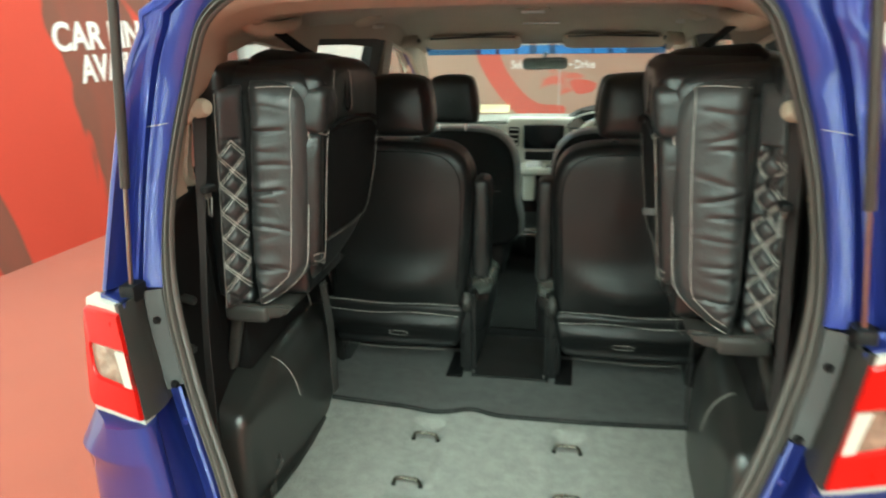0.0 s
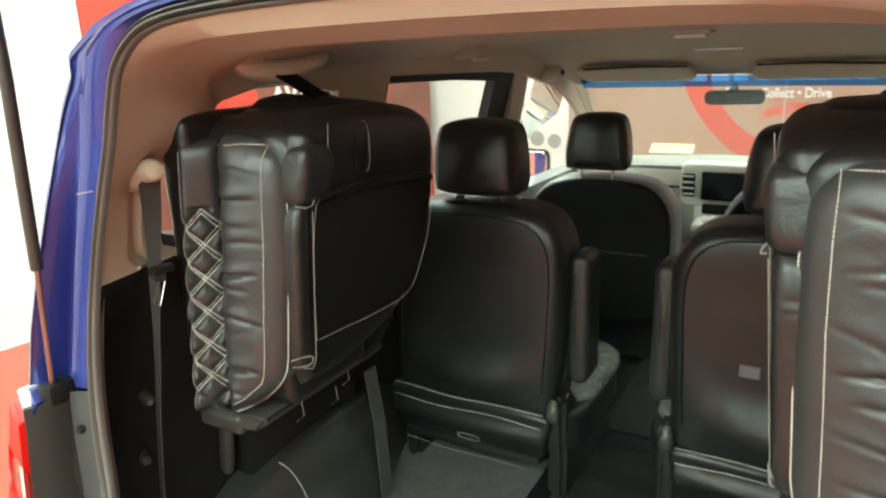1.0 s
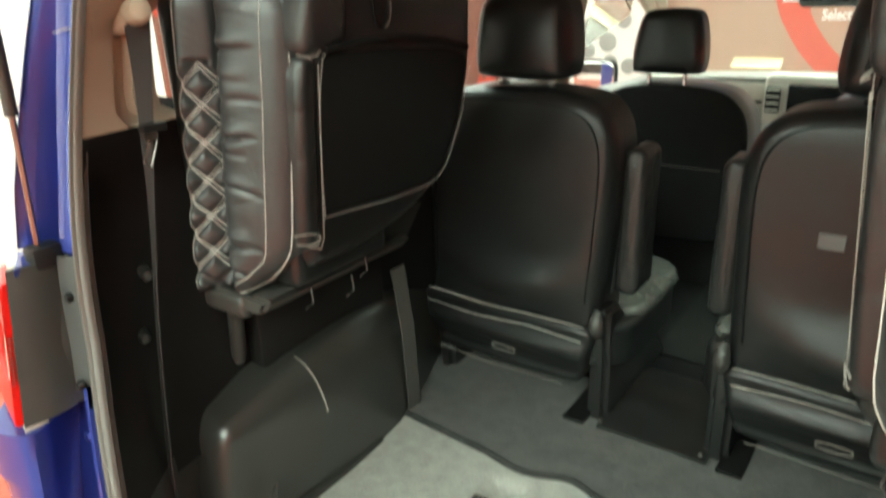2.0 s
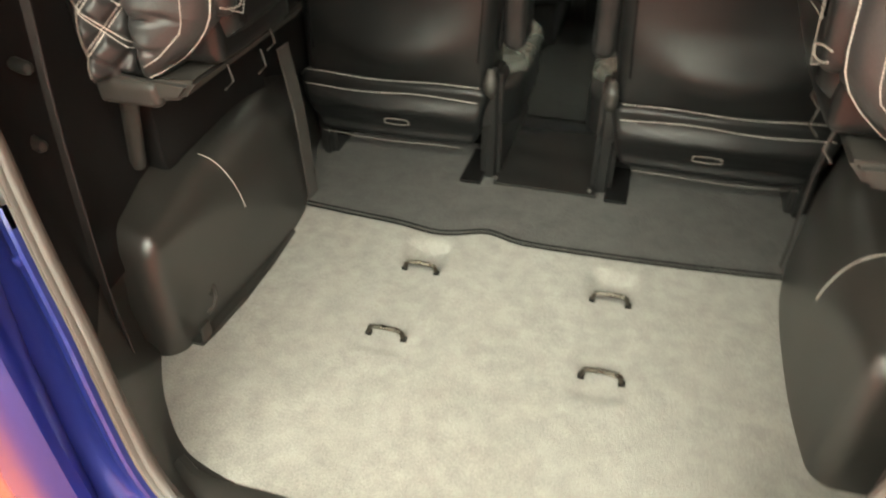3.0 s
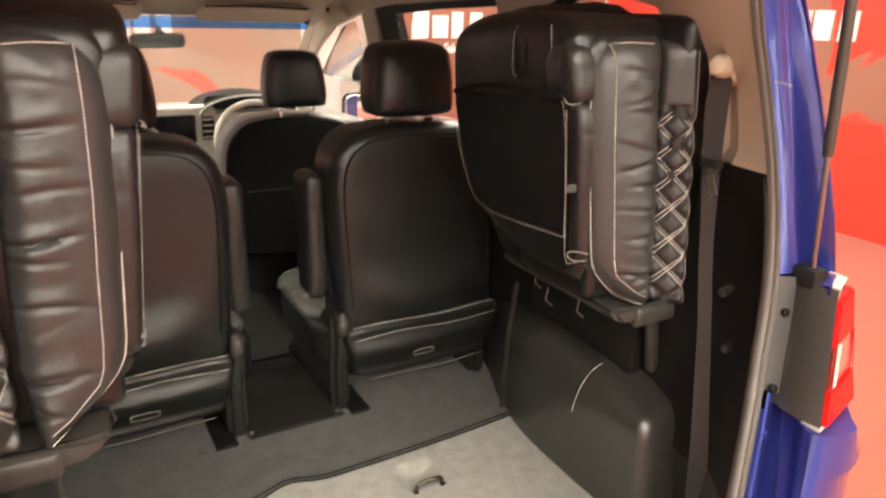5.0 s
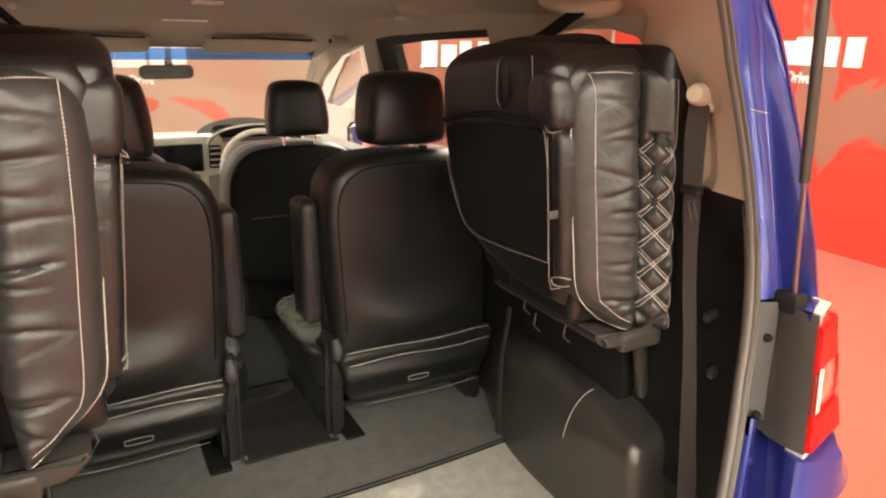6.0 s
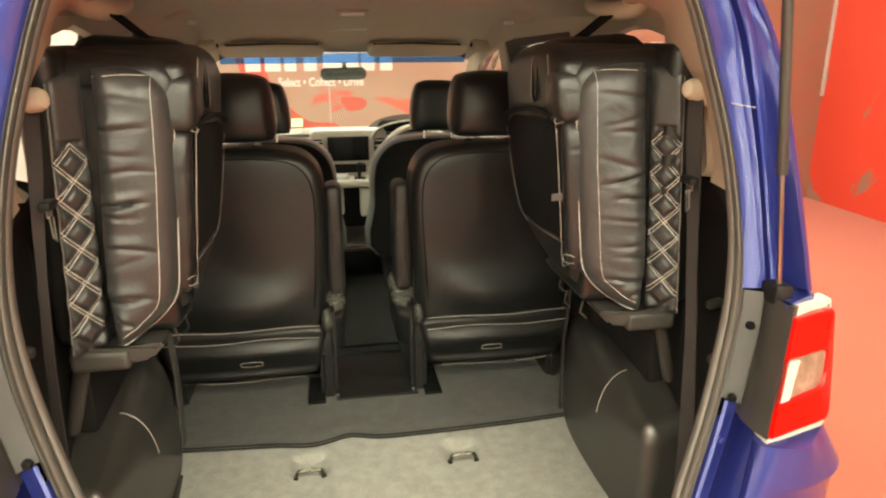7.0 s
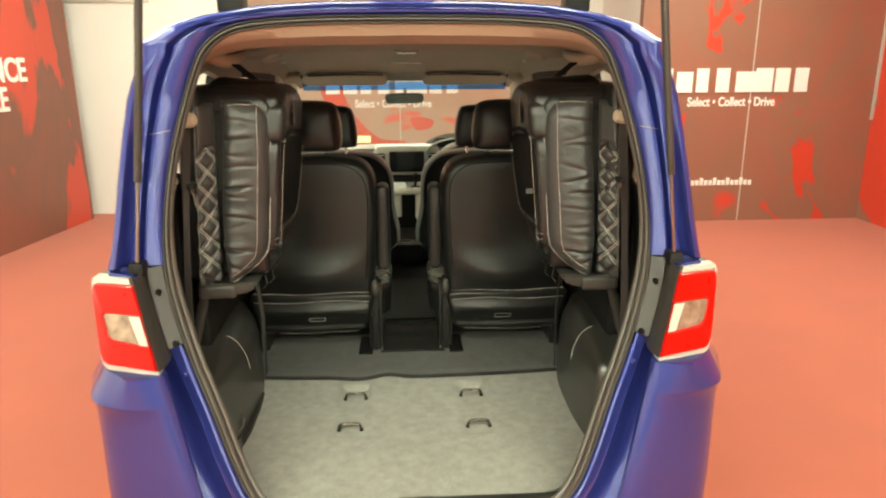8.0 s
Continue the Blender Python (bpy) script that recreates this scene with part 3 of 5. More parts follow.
for s in (-1, 1):
    A, B, C, D = (.772, .10, 1.078), (.648, .052, 1.082), (.597, .005, .882), (.746, .038, .892)
    A, B, C, D = [Vector(v) for v in (A, B, C, D)]

    def on(u, v, out=0.0):
        p = A.lerp(B, u).lerp(D.lerp(C, u), v)
        return side(s, (p.x, p.y - out, p.z))
    tl = part("tail_light", loft([[on(u, v, -0.012) for u, v in ((.04, .02), (.99, .0), (.99, 1.0), (.06, .98))], [side(s, (p[0], p[1] + 0.09, p[2])) for p in (A, B, C, D)]]), GREY_DARK, car, "tail light in a pale plastic rim")

    def rounded(corners):
        """Corner points (u, v, radius) to a closed line with eased corners."""
        out = []
        m = len(corners)
        for i, (u, v, r) in enumerate(corners):
            c = Vector((u, v))
            a, b = Vector(corners[i - 1][:2]), Vector(corners[(i + 1) % m][:2])
            p, q = c + (a - c).normalized() * r, c + (b - c).normalized() * r
            for k in range(6):
                w = k / 5
                e = p * (1 - w) ** 2 + c * 2 * w * (1 - w) + q * w * w
                out.append((e.x, e.y))
        return out

    def bulge(u, v):
        """The light's face is rounded over towards the car's side."""
        return -.016 * max(0, (.30 - u) / .30) ** 2
    rim_line = rounded([(-.045, -.05, .20), (.985, -.055, .02), (.985, 1.05, .02), (-.02, 1.07, .16)])
    lens_line = rounded([(.015, .02, .17), (.985, .0, .02), (.985, .985, .02), (.03, .985, .14)])
    hole_line = rounded([(.20, .35, .10), (.985, .345, .015), (.985, .70, .015), (.27, .67, .10)])
    part("rim", loft([[on(u, v, bulge(u, v) + d) for u, v in rim_line] for d in (-.03, .003)]), CREAM_RIM, tl, "pale cream plastic rim")
    red = bmesh.new()
    n = len(lens_line)
    lines = [[(u, v, -.002) for u, v in lens_line], [(u, v, .010) for u, v in lens_line], [(lerp(u, .5, .03), lerp(v, .5, .03), .0145) for u, v in lens_line], [(lerp(a, c, .94), lerp(b, d, .94), .0145) for (a, b), (c, d) in zip(lens_line, hole_line)], [(u, v, .011) for u, v in hole_line], [(u, v, .004) for u, v in hole_line]]
    vs = [[red.verts.new(on(u, v, bulge(u, v) + d)) for u, v, d in ln] for ln in lines]
    for a, b in zip(vs, vs[1:]):
        for i in range(n):
            k = (i + 1) % n
            red.faces.new((a[i], a[k], b[k], b[i]))
    part("red_lens", red, RED_LENS, tl, "glossy red lens", 30)
    part("clear_lens", loft([[on(u, v, bulge(u, v) + d) for u, v in hole_line] for d in (.0035, .0075)]), CLEAR_LENS, tl, "clear lens with a reflector behind")
    part("reflector_strip", quad_block([on(u, v, 0.013) for u, v in ((.74, .37), (.985, .36), (.985, .695), (.81, .69))], (0, 0.006, 0), 0.001, 1), CREAM_RIM, tl, "pale strip along the lens")
    # bumper corner below the light
    def bc(z):
        f = min(1, (0.87 - z) / 0.6 * 1.4)
        g = min(1, max(0, (0.87 - z) * 2.2))
        ox = table(z, [(.28, .785), (.55, .802), (.785, .809), (.80, .817), (.86, .784), (.875, .774)])
        back = table(z, [(.28, -.05), (.70, -.020), (.785, -.014), (.80, -.022), (.875, -.014)])
        return smooth_line([side(s, v) for v in ((.585 - .10 * g, 0.015 - .06 * f, z), (.60 - .08 * g, -.012 - .07 * f, z), (.66 - .03 * g, back - .01, z), (ox - .085, back + .016, z), (ox - .036, back + .062, z), (ox - .002, .13, z), (ox + .022, .21, z), (.842, .46, z), (.79, .46, z), (.68, .16, z), (.62, .07, z))], 3, True)
    part("bumper_corner", loft([bc(z) for z in (.874, .862, .83, .806, .802, .798, .790, .75, .70, .55, .40, .28)]), BLUE, car, "blue bumper corner below the tail light", 34)
    st = part("gas_strut", tube([side(s, (.632, .106, 1.315)), side(s, (.594, .10, 1.60)), side(s, (.558, .085, 1.86))], .009, 12), STRUT, car, "dark grey gas strut holding the tailgate")
    part("strut_rod", tube([side(s, (.656, .104, 1.114)), side(s, (.632, .106, 1.315))], .0045, 8), STEEL, st, "thin steel rod")
    part("strut_bracket", box(*sorted((s * .640, s * .676)), .088, .135, 1.085, 1.122, .010), PLASTIC_DULL, st)
    for bx, by, bz in ((.581, .078, .917), (.619, .108, 1.041)):
        part("bolt", tube([side(s, (bx, by + .001, bz)), side(s, (bx, by + .004, bz)), side(s, (bx, by + .01, bz))], [.006, .008, .008], 10), BLACK_METAL, car)
    part("bumper_stop", tube([side(s, (.560, .072, .843)), side(s, (.560, .064, .843)), side(s, (.560, .063, .843))], [.008, .007, .004], 12), BLUE, car, "small rubber stop on the frame")

for s in (-1, 1):
    part("paint_seam", tube([side(s, (.572 + .046 * k / 5, ys(1.42) + .0145, 1.425 - .008 * k / 5)) for k in range(6)], .0008, 6), SILVER, car, "fine pale seam across the blue frame")
part("bumper", loft([[Vector((x, y + 0.06 * (abs(x) / .5) ** 2, z)) for x in np.linspace(-.52, .52, 15)] + [Vector((x, .12, z)) for x in np.linspace(.52, -.52, 15)] for z, y in ((.452, -.055), (.44, -.10), (.40, -.12), (.30, -.11), (.24, -.06))]), BLUE, car, "blue rear bumper")

# tailgate, raised
GA = Vector((0, .335, 1.735))
gu, gn = Vector((0, -.80, .60)), Vector((0, .60, .80))


def gate(u, w, d):
    """u across, w from the hinge to the free end, d outward."""
    return GA + Vector((u, 0, 0)) + gu * w + gn * d


gate_line = [(-.50, .0), (-.60, .10), (-.66, .40), (-.68, .70), (-.60, 1.12), (-.50, 1.18), (.50, 1.18), (.60, 1.12), (.68, .70), (.66, .40), (.60, .10), (.50, .0)]
tg = part("tailgate", puff(gate_line, lambda u, v, w: gate(u, v, w + .09), .05, .03, .03), BLUE, car, "raised blue tailgate")
part("inner_trim", puff([(x * .86, .08 + y * .86) for x, y in gate_line], lambda u, v, w: gate(u, v, .035 - w), .02, .012, .01), PLASTIC, tg, "charcoal tailgate lining")
part("rear_glass", puff([(x * .8, .08 + y * .42) for x, y in gate_line], lambda u, v, w: gate(u, v, .128 + w), .004, .003, .004), SCREEN, tg, "dark rear window")
for s in (-1, 1):
    part("hinge", box(*sorted((s * .40, s * .46)), .28, .36, 1.70, 1.76, .008), BLACK_METAL, tg, "black hinge arm")

# roof, sides, nose and wheels
def roof_outer(u, v):
    y = lerp(.34, 2.5, v)
    x = lerp(-.62, .62, u)
    return Vector((x, y, 1.722 - .085 * abs(x / .62) ** 3 - .10 * max(0, (v - .55) / .45) ** 2 - 0.005 * (1 - v)))


part("roof", sheet(roof_outer, 16, 14, (0, 0, -.02)), BLUE, car, "blue painted roof")


def xs(z):
    return table(z, [(.25, .80), (.5, .835), (.95, .835), (1.05, .80), (1.28, .735), (1.45, .70), (1.58, .645), (1.66, .60)])


def side_poly(s, poly, d0=0.0, d1=0.035):
    """A panel of the car's side from (y, z) corners, following the tumblehome."""
    bm = bmesh.new()
    a = [bm.verts.new((s * (xs(z) - d0), y, z)) for y, z in poly]
    b = [bm.verts.new((s * (xs(z) - d1), y, z)) for y, z in poly]
    n = len(poly)
    bm.faces.new(a)
    bm.faces.new(b[::-1])
    for i in range(n):
        j = (i + 1) % n
        bm.faces.new((a[i], b[i], b[j], a[j]))
    return bm


def arch(yc, r, n=10):
    return [(yc + r * math.cos(math.pi * k / n), .30 + r * math.sin(math.pi * k / n)) for k in range(n + 1)]


for s in (-1, 1):
    part("side_panel", side_poly(s, [(.45, .28)] + arch(.83, .34)[::-1] + [(1.22, .26), (3.06, .26)] + arch(3.45, .34)[::-1] + [(3.85, .28), (4.05, .45), (3.95, .90), (3.2, 1.02), (.45, 1.03)]), BLUE, car, "blue body side")
    part("roof_rail", side_poly(s, [(.33, 1.575), (1.0, 1.575), (1.9, 1.535), (2.35, 1.47), (2.75, 1.33), (3.3, 1.03), (3.42, 1.03), (2.75, 1.40), (2.4, 1.53), (1.9, 1.60), (1.0, 1.64), (.33, 1.64)], 0, .05), BLUE, car, "blue roof rail and front pillar")
    for poly, nm in (([(.86, 1.03), (1.0, 1.03), (1.0, 1.60), (.82, 1.60), (.86, 1.3)], "centre_pillar"), ([(1.72, 1.03), (1.96, 1.03), (1.98, 1.55), (1.72, 1.56)], "centre_pillar"), ([(.26, 1.03), (.33, 1.03), (.33, 1.43), (.46, 1.548), (.62, 1.58), (.62, 1.63), (.33, 1.60), (.28, 1.3)], "rear_pillar")):
        part(nm, side_poly(s, poly, .002, .045), PLASTIC_DULL if nm == "centre_pillar" else BLUE, car)
    for poly in ([(.32, 1.02), (.88, 1.02), (.86, 1.30), (.83, 1.59), (.60, 1.59), (.46, 1.56), (.32, 1.44)], [(1.0, 1.02), (1.72, 1.02), (1.72, 1.545), (1.0, 1.57)], [(1.96, 1.02), (3.25, 1.02), (2.75, 1.33), (2.36, 1.47), (1.98, 1.54)]):
        p = part("side_window", side_poly(s, poly, .018, .022), GLASS, car, "clear side window")
        p.visible_shadow = False
    for yc in (.83, 3.45):
        w = part("wheel", loft([[Vector((s * x, yc + r * math.cos(2 * math.pi * k / 28), .30 + r * math.sin(2 * math.pi * k / 28))) for k in range(28)] for x, r in ((.64, .24), (.64, .29), (.66, .30), (.80, .30), (.82, .29), (.82, .21), (.79, .20))]), TYRE, car, "black tyre on a road wheel")
        part("rim", loft([[Vector((s * x, yc + r * math.cos(2 * math.pi * k / 28), .30 + r * math.sin(2 * math.pi * k / 28))) for k in range(28)] for x, r in ((.70, .205), (.80, .205), (.785, .16), (.80, .05), (.80, .001))]), SILVER, w, "silver wheel rim")
    part("door_mirror", puff(rrect(.17, .11, .035), lambda u, v, w, s=s: side(s, (.93 + u, 2.78 + w, 1.05 + v)), .07, .03, .02), BLUE, car, "blue door mirror")
    part("mirror_bezel", puff(rrect(.204, .134, .04), lambda u, v, w, s=s: side(s, (.93 + u, 2.722 - w, 1.05 + v)), .02, .006, .0), PLASTIC_DULL, car, "black mirror bezel")
    part("mirror_glass", puff(rrect(.19, .12, .035), lambda u, v, w, s=s: side(s, (.93 + u, 2.706 - w - u * .12, 1.05 + v)), .003, .002, .0), MIRROR, car, "door mirror glass")
part("bonnet", sheet(lambda u, v: Vector((lerp(-.76, .76, u) * (1 - .12 * v), lerp(3.42, 4.05, v), 1.0 - .10 * v - .12 * v ** 4 - .06 * abs(2 * u - 1) ** 3)), 12, 10, (0, 0, -.03)), BLUE, car, "blue bonnet")
part("front_bumper", loft([[Vector((x, y - .22 * (abs(x) / .80) ** 3, z)) for x in np.linspace(-.80, .80, 17)] + [Vector((x, 3.82, z)) for x in np.linspace(.80, -.80, 17)] for z, y in ((.90, 4.02), (.72, 4.14), (.55, 4.2), (.40, 4.2), (.24, 4.12))]), BLUE, car, "blue front bumper")
part("underbody", box(-.74, .74, .14, 3.9, .20, .34, .02), PLASTIC_DULL, car, "dark underside")


def screen_at(u, v):
    """The windscreen; v 0 at the roof, 1 at the scuttle."""
    a = 2 * u - 1
    w = lerp(.60, .70, v)
    return Vector((a * w, lerp(2.44, 3.42, v) - .12 * a * a * lerp(.3, 1.6, v), lerp(1.475, 1.0, v)))


ws = part("windscreen", sheet(screen_at, 12, 8, (0, .003, .004)), GLASS, car, "clear windscreen")
ws.visible_shadow = False
ss = part("sun_strip", sheet(lambda u, v: screen_at(lerp(.03, .97, u), lerp(0.0, .095, v)) + Vector((0, -.006, -.006)), 12, 2, (0, .002, .002)), TINT, car, "blue tinted band at the top of the windscreen")
ss.visible_shadow = False


# ---- the car: inside ----
def lining(u, v):
    """The headlining; u across, v forward."""
    a = 2 * u - 1
    y = lerp(.395, 2.47, v)
    w = lerp(.60, .62, min(1, v * 3)) if y < 2.0 else lerp(.62, .585, (y - 2.0) / .47)
    drop = 0.072 * abs(a) ** 8 + .010 * a * a
    front = .155 * max(0, (y - 1.75) / .72) ** 1.8
    return Vector((a * w, y, 1.632 - drop - front * (1 - .25 * a * a)))


part("headlining", sheet(lining, 22, 26, (0, 0, .012)), BEIGE, car, "beige cloth headlining")
IN_HALF = [(0.0, 1.627), (0.15, 1.626), (0.28, 1.624), (0.39, 1.619), (0.455, 1.611), (0.515, 1.59), (0.555, 1.56), (0.59, 1.485), (0.612, 1.37), (0.625, 1.272), (0.635, 1.16), (0.64, 1.07), (0.64, 0.974), (0.64, 0.864), (0.64, 0.75), (0.63, 0.62), (0.62, 0.52), (0.58, 0.470), (0.35, 0.470), (0.0, 0.470)]
ih = smooth_line([(x, 0, z) for x, z in IN_HALF], 4)


def inner_y(z, s):
    e = .345 if s > 0 else .318
    return table(z, [(1.26, .40), (1.30, e), (1.45, e), (1.475, .40), (1.52, .45), (1.56, .41), (1.58, .40)])


inn = [Vector((p.x, inner_y(p.z, 1), p.z)) for p in ih] + [Vector((-p.x, inner_y(p.z, -1), p.z)) for p in ih[-2:0:-1]]
sr = slim(-0.0195, 0.016)
m1 = [a.lerp(b, .12) + Vector((0, 0, (b.z - a.z) * .5 * min(1, max(0, (a.z - 1.56) / .08)))) for a, b in zip(sr, inn)]
m2 = [a.lerp(b, .5) + Vector((b.x - a.x, 0, b.z - a.z)) * .06 for a, b in zip(sr, inn)]


def groove(f, d):
    """The belt's upright channel in the trim."""
    return [a.lerp(b, f) + Vector((math.copysign(d * min(1, max(0, (1.45 - a.z) / .03)), a.x), 0, 0)) for a, b in zip(sr, inn)]


chain = [sr, m1, groove(.40, 0), groove(.43, .016), groove(.62, .016), groove(.66, .0), inn]


def recess(r, d):
    """The lining stands back below the beige trim, to leave room for the belt."""
    return [p + Vector((math.copysign(d * min(1, max(0, (1.275 - p.z) / .08)), p.x), 0, 0)) for p in r]


low_chain = [sr, recess(m1, .034), recess(m2, .056), inn]
part("pillar_trim", band(chain, lambda z, i: z > 1.275), BEIGE, car, "beige trim round the top of the boot", 50)
for s in (-1, 1):
    part("boot_side_trim", band(low_chain, on_side(s, lambda z: .66 < z <= 1.275)), PLASTIC_DULL, car, "black lining at the side of the boot", 50)
    # wall lining forward of the boot frame
    part("side_lining", join(loft([[side(s, (.640, y, z)) for y, z in ((.39, .46), (1.75, .46), (1.75, 1.06), (.92, 1.06), (.86, 1.16), (.37, 1.30), (.37, 1.22))], [side(s, (.78, y, z)) for y, z in ((.39, .46), (1.75, .46), (1.75, 1.06), (.92, 1.06), (.86, 1.16), (.37, 1.30), (.37, 1.22))]])), PLASTIC_DULL, car, "black plastic side lining")
    part("window_surround", side_poly(s, [(.30, 1.21), (.318 if s < 0 else .40, 1.21), (.318 if s < 0 else .40, 1.43), (.47, 1.535), (.59, 1.560), (.68, 1.548), (.82, 1.528), (.835, 1.30), (.855, 1.06), (1.0, 1.06), (1.0, 1.555), (1.0, 1.61), (.60, 1.62), (.33, 1.60)], .048, .075), BEIGE, car, "beige trim round the rear side window")
    part("rail_trim", side_poly(s, [(1.0, 1.552), (1.67, 1.532), (1.9, 1.512), (2.36, 1.435), (2.68, 1.30), (3.1, 1.06), (3.3, 1.06), (2.72, 1.40), (2.4, 1.53), (1.9, 1.58), (1.0, 1.62)], .052, .075), BEIGE, car, "beige trim over the side windows")
    part("window_frame", join(side_poly(s, [(1.0, 1.533), (1.40, 1.520), (1.67, 1.502), (1.69, 1.03), (1.81, 1.03), (1.81, 1.54), (1.0, 1.570)], .047, .066)), PLASTIC_DULL, car, "black frame of the sliding door window")
    part("pillar_cover", side_poly(s, [(1.81, .50), (1.97, .50), (1.95, 1.10), (1.955, 1.50), (1.81, 1.53)], .047, .070), BEIGE, car, "beige cover on the centre pillar")
    part("door_lining", loft([[side(s, (x, y, z)) for y, z in ((1.97, .46), (3.1, .46), (3.1, 1.02), (1.97, 1.05))] for x in (.70, .80)]), GREY_LEATHER, car, "grey front door lining")

# floor pan and sill
part("floor_pan", box(-.64, .64, .04, 1.04, .40, .456, .004), PLASTIC_DULL, car, "boot floor pan")
part("cabin_floor", box(-.66, .66, 1.04, 3.3, .36, .425, .004), CLOTH, car, "black carpeted cabin floor")
part("sill_trim", loft([[Vector((x, ya + (.10 * max(0, (abs(x) - .25) / .25) ** 2 if e else .16 * max(0, (abs(x) - .33) / .2) ** 2), z)) for x in np.linspace(-.41, .41, 25)] for ya, z, e in ((.046, .470, 0), (.040, .489, 0), (.026, .497, 0), (-.005, .494, 1), (-.028, .480, 1), (-.03, .46, 1))], False, False), PLASTIC, car, "charcoal sill trim along the boot edge")
part("latch_cover", puff(rrect(.092, .05, .006, 3, 0, .0), lambda u, v, w: Vector((u, .002 + v, .502 - .12 * 0 + w)), .006, .004, .001), PLASTIC, car, "charcoal cover over the boot catch")
part("striker", tube([(-.012, -.018, .498), (-.012, -.018, .512), (.012, -.018, .512), (.012, -.018, .498)], .003, 8), STEEL, car, "steel catch loop")


# wheel arch covers
def smooth(z, rows):
    """Eased reading of rows, averaged over a hand's width."""
    return sum(table(z + d, rows) for d in (-.06, -.04, -.02, 0, .02, .04, .06)) / 7


def arch_cover(s):
    """Boxy at the rear, with a tight rounded edge round the rear face, easing into a slope farther in."""
    secs = []
    R = .036
    y0 = .244 if s < 0 else .276
    stations = [(y0 + R * (1 - math.cos(a)), R * (1 - math.sin(a))) for a in (0, .2, .4, .6, .8, 1.0, 1.2, 1.4, 1.57)]
    stations += [(y0 + R + (1.062 - y0 - R) * (k / 26) ** 1.1, 0) for k in range(1, 27)]
    for y, ins in stations:
        xin = smooth(y, [(.24, .530), (.32, .518), (.42, .508), (.62, .510), (.74, .522), (.86, .552), (.97, .60), (1.07, .635)])
        if s < 0:
            xin += smooth(y, [(.24, .012), (.40, .012), (.66, 0)])
        top = smooth(y, [(.24, .708), (.32, .722), (.45, .765), (.70, .782), (.85, .758), (1.07, .70)])
        lean = smooth(y, [(.24, .020), (.36, .016), (.52, .004)])
        rise = smooth(y, [(.24, .030), (.36, .026), (.52, .006)])
        xo = .668
        cw = min(smooth(y, [(.266, .026), (.36, .042), (.5, .070), (1.07, .080)]), xo - xin - lean - .005)
        ch = smooth(y, [(.266, .034), (.36, .06), (.5, .13), (1.07, .14)])
        pts = [(xin - .002, .475), (xin, .49), (xin + lean * .4, .55), (xin + lean * .75, .60)]
        for a in range(11):
            t = math.pi / 2 * a / 10
            pts.append((xin + lean + cw * (1 - math.cos(t)), top - ch * (1 - math.sin(t))))
        pts += [(lerp(pts[-1][0], xo, .5), top + rise * .6), (xo, top + rise), (xo, .475)]
        pts = [(min(xo, x + ins) if x < xo else x, z - (ins if z > .61 else 0)) for x, z in pts]
        secs.append([side(s, (x, y + .16 * max(0, z - .50) * max(0, 1 - (y - .25) / .28), z)) for x, z in pts])
    return loft(secs)


for s in (-1, 1):
    ac = part("wheel_arch_cover", arch_cover(s), PLASTIC, car, "charcoal plastic cover over the wheel arch", 60)
    arc = [side(s, (.511 + .070 * (1 - math.cos(a)), .505 - .014 * a, .7725 - .13 * (1 - math.sin(a)))) for a in np.linspace(.08, 1.45, 16)]
    part("mould_line", tube(arc, .0009, 6), THREAD, ac, "fine pale curved line in the plastic")
    if s < 0:
        part("tie_down", join(box(-.512, -.504, .285, .312, .496, .530, .003), tube([(-.508, .318, .540), (-.500, .330, .548), (-.500, .342, .565), (-.508, .352, .578), (-.514, .345, .560)], .004, 6)), STRUT, ac, "small dark steel lashing hook")
        part("lower_ledge", loft([[(-.55, y, .472), (x, y, .472), (x + .002, y, .484), (x - .004, y, .490), (-.55, y, .492)] for y, x in ((.285, -.514), (.33, -.506), (.42, -.499), (.55, -.501), (.66, -.508))]), PLASTIC, ac, "charcoal lip along the foot of the cover")

# push clips in the boot's side lining
for s in (-1, 1):
    for y, z in ((.239, 1.032), (.213, .927)):
        part("lining_clip", tube([side(s, (.642, y + .01, z)), side(s, (.614, y, z)), side(s, (.609, y, z)), side(s, (.607, y, z))], [.010, .010, .008, .003], 10), PLASTIC, car, "small black push clip")

# boot carpet with its curved rear edge and lashing loops
edge = [(-.60, .285), (-.576, .243), (-.505, .152), (-.42, .080), (-.35, .055), (-.275, .041), (-.12, .035), (0, .034), (.12, .035), (.30, .042), (.395, .069), (.51, .133), (.58, .215), (.632, .29)]
edge = [(p.x, p.y) for p in smooth_line([(x, y, 0) for x, y in edge], 3)]


def wave(x):
    return .757 + .09 * x * x + .022 * math.exp(-((x + .085) / .05) ** 2) - .012 * math.exp(-((x + .2) / .06) ** 2)


loops = [(-.197, .405), (.203, .403), (-.193, .607), (.199, .610)]


def carpet_z(x, y):
    z = .484 + .0015 * noise.noise(Vector((x * 7, y * 7, 0)))
    for lx in (-.195, .201):
        d = abs(x - lx)
        if d < .055 and .36 < y < .70:
            z -= .007 * (1 - (d / .055) ** 4)
    for lx, ly in ((-.195, .665), (.205, .665)):
        dx, dy = abs(x - lx) / .048, abs(y - ly) / .042
        if max(dx, dy) < 1:
            z -= .016 * (1 - max(dx, dy) ** 3)
    return z


def carpet_sheet(y_of0, y_of1, nx, ny, zf, x0=-.63, x1=.63, thick=.012):
    return sheet(lambda u, v: (lambda x: (lambda y: Vector((x, y, zf(x, y))))(lerp(y_of0(x), y_of1(x), v)))(lerp(x0, x1, u)), nx, ny, (0, 0, -thick))


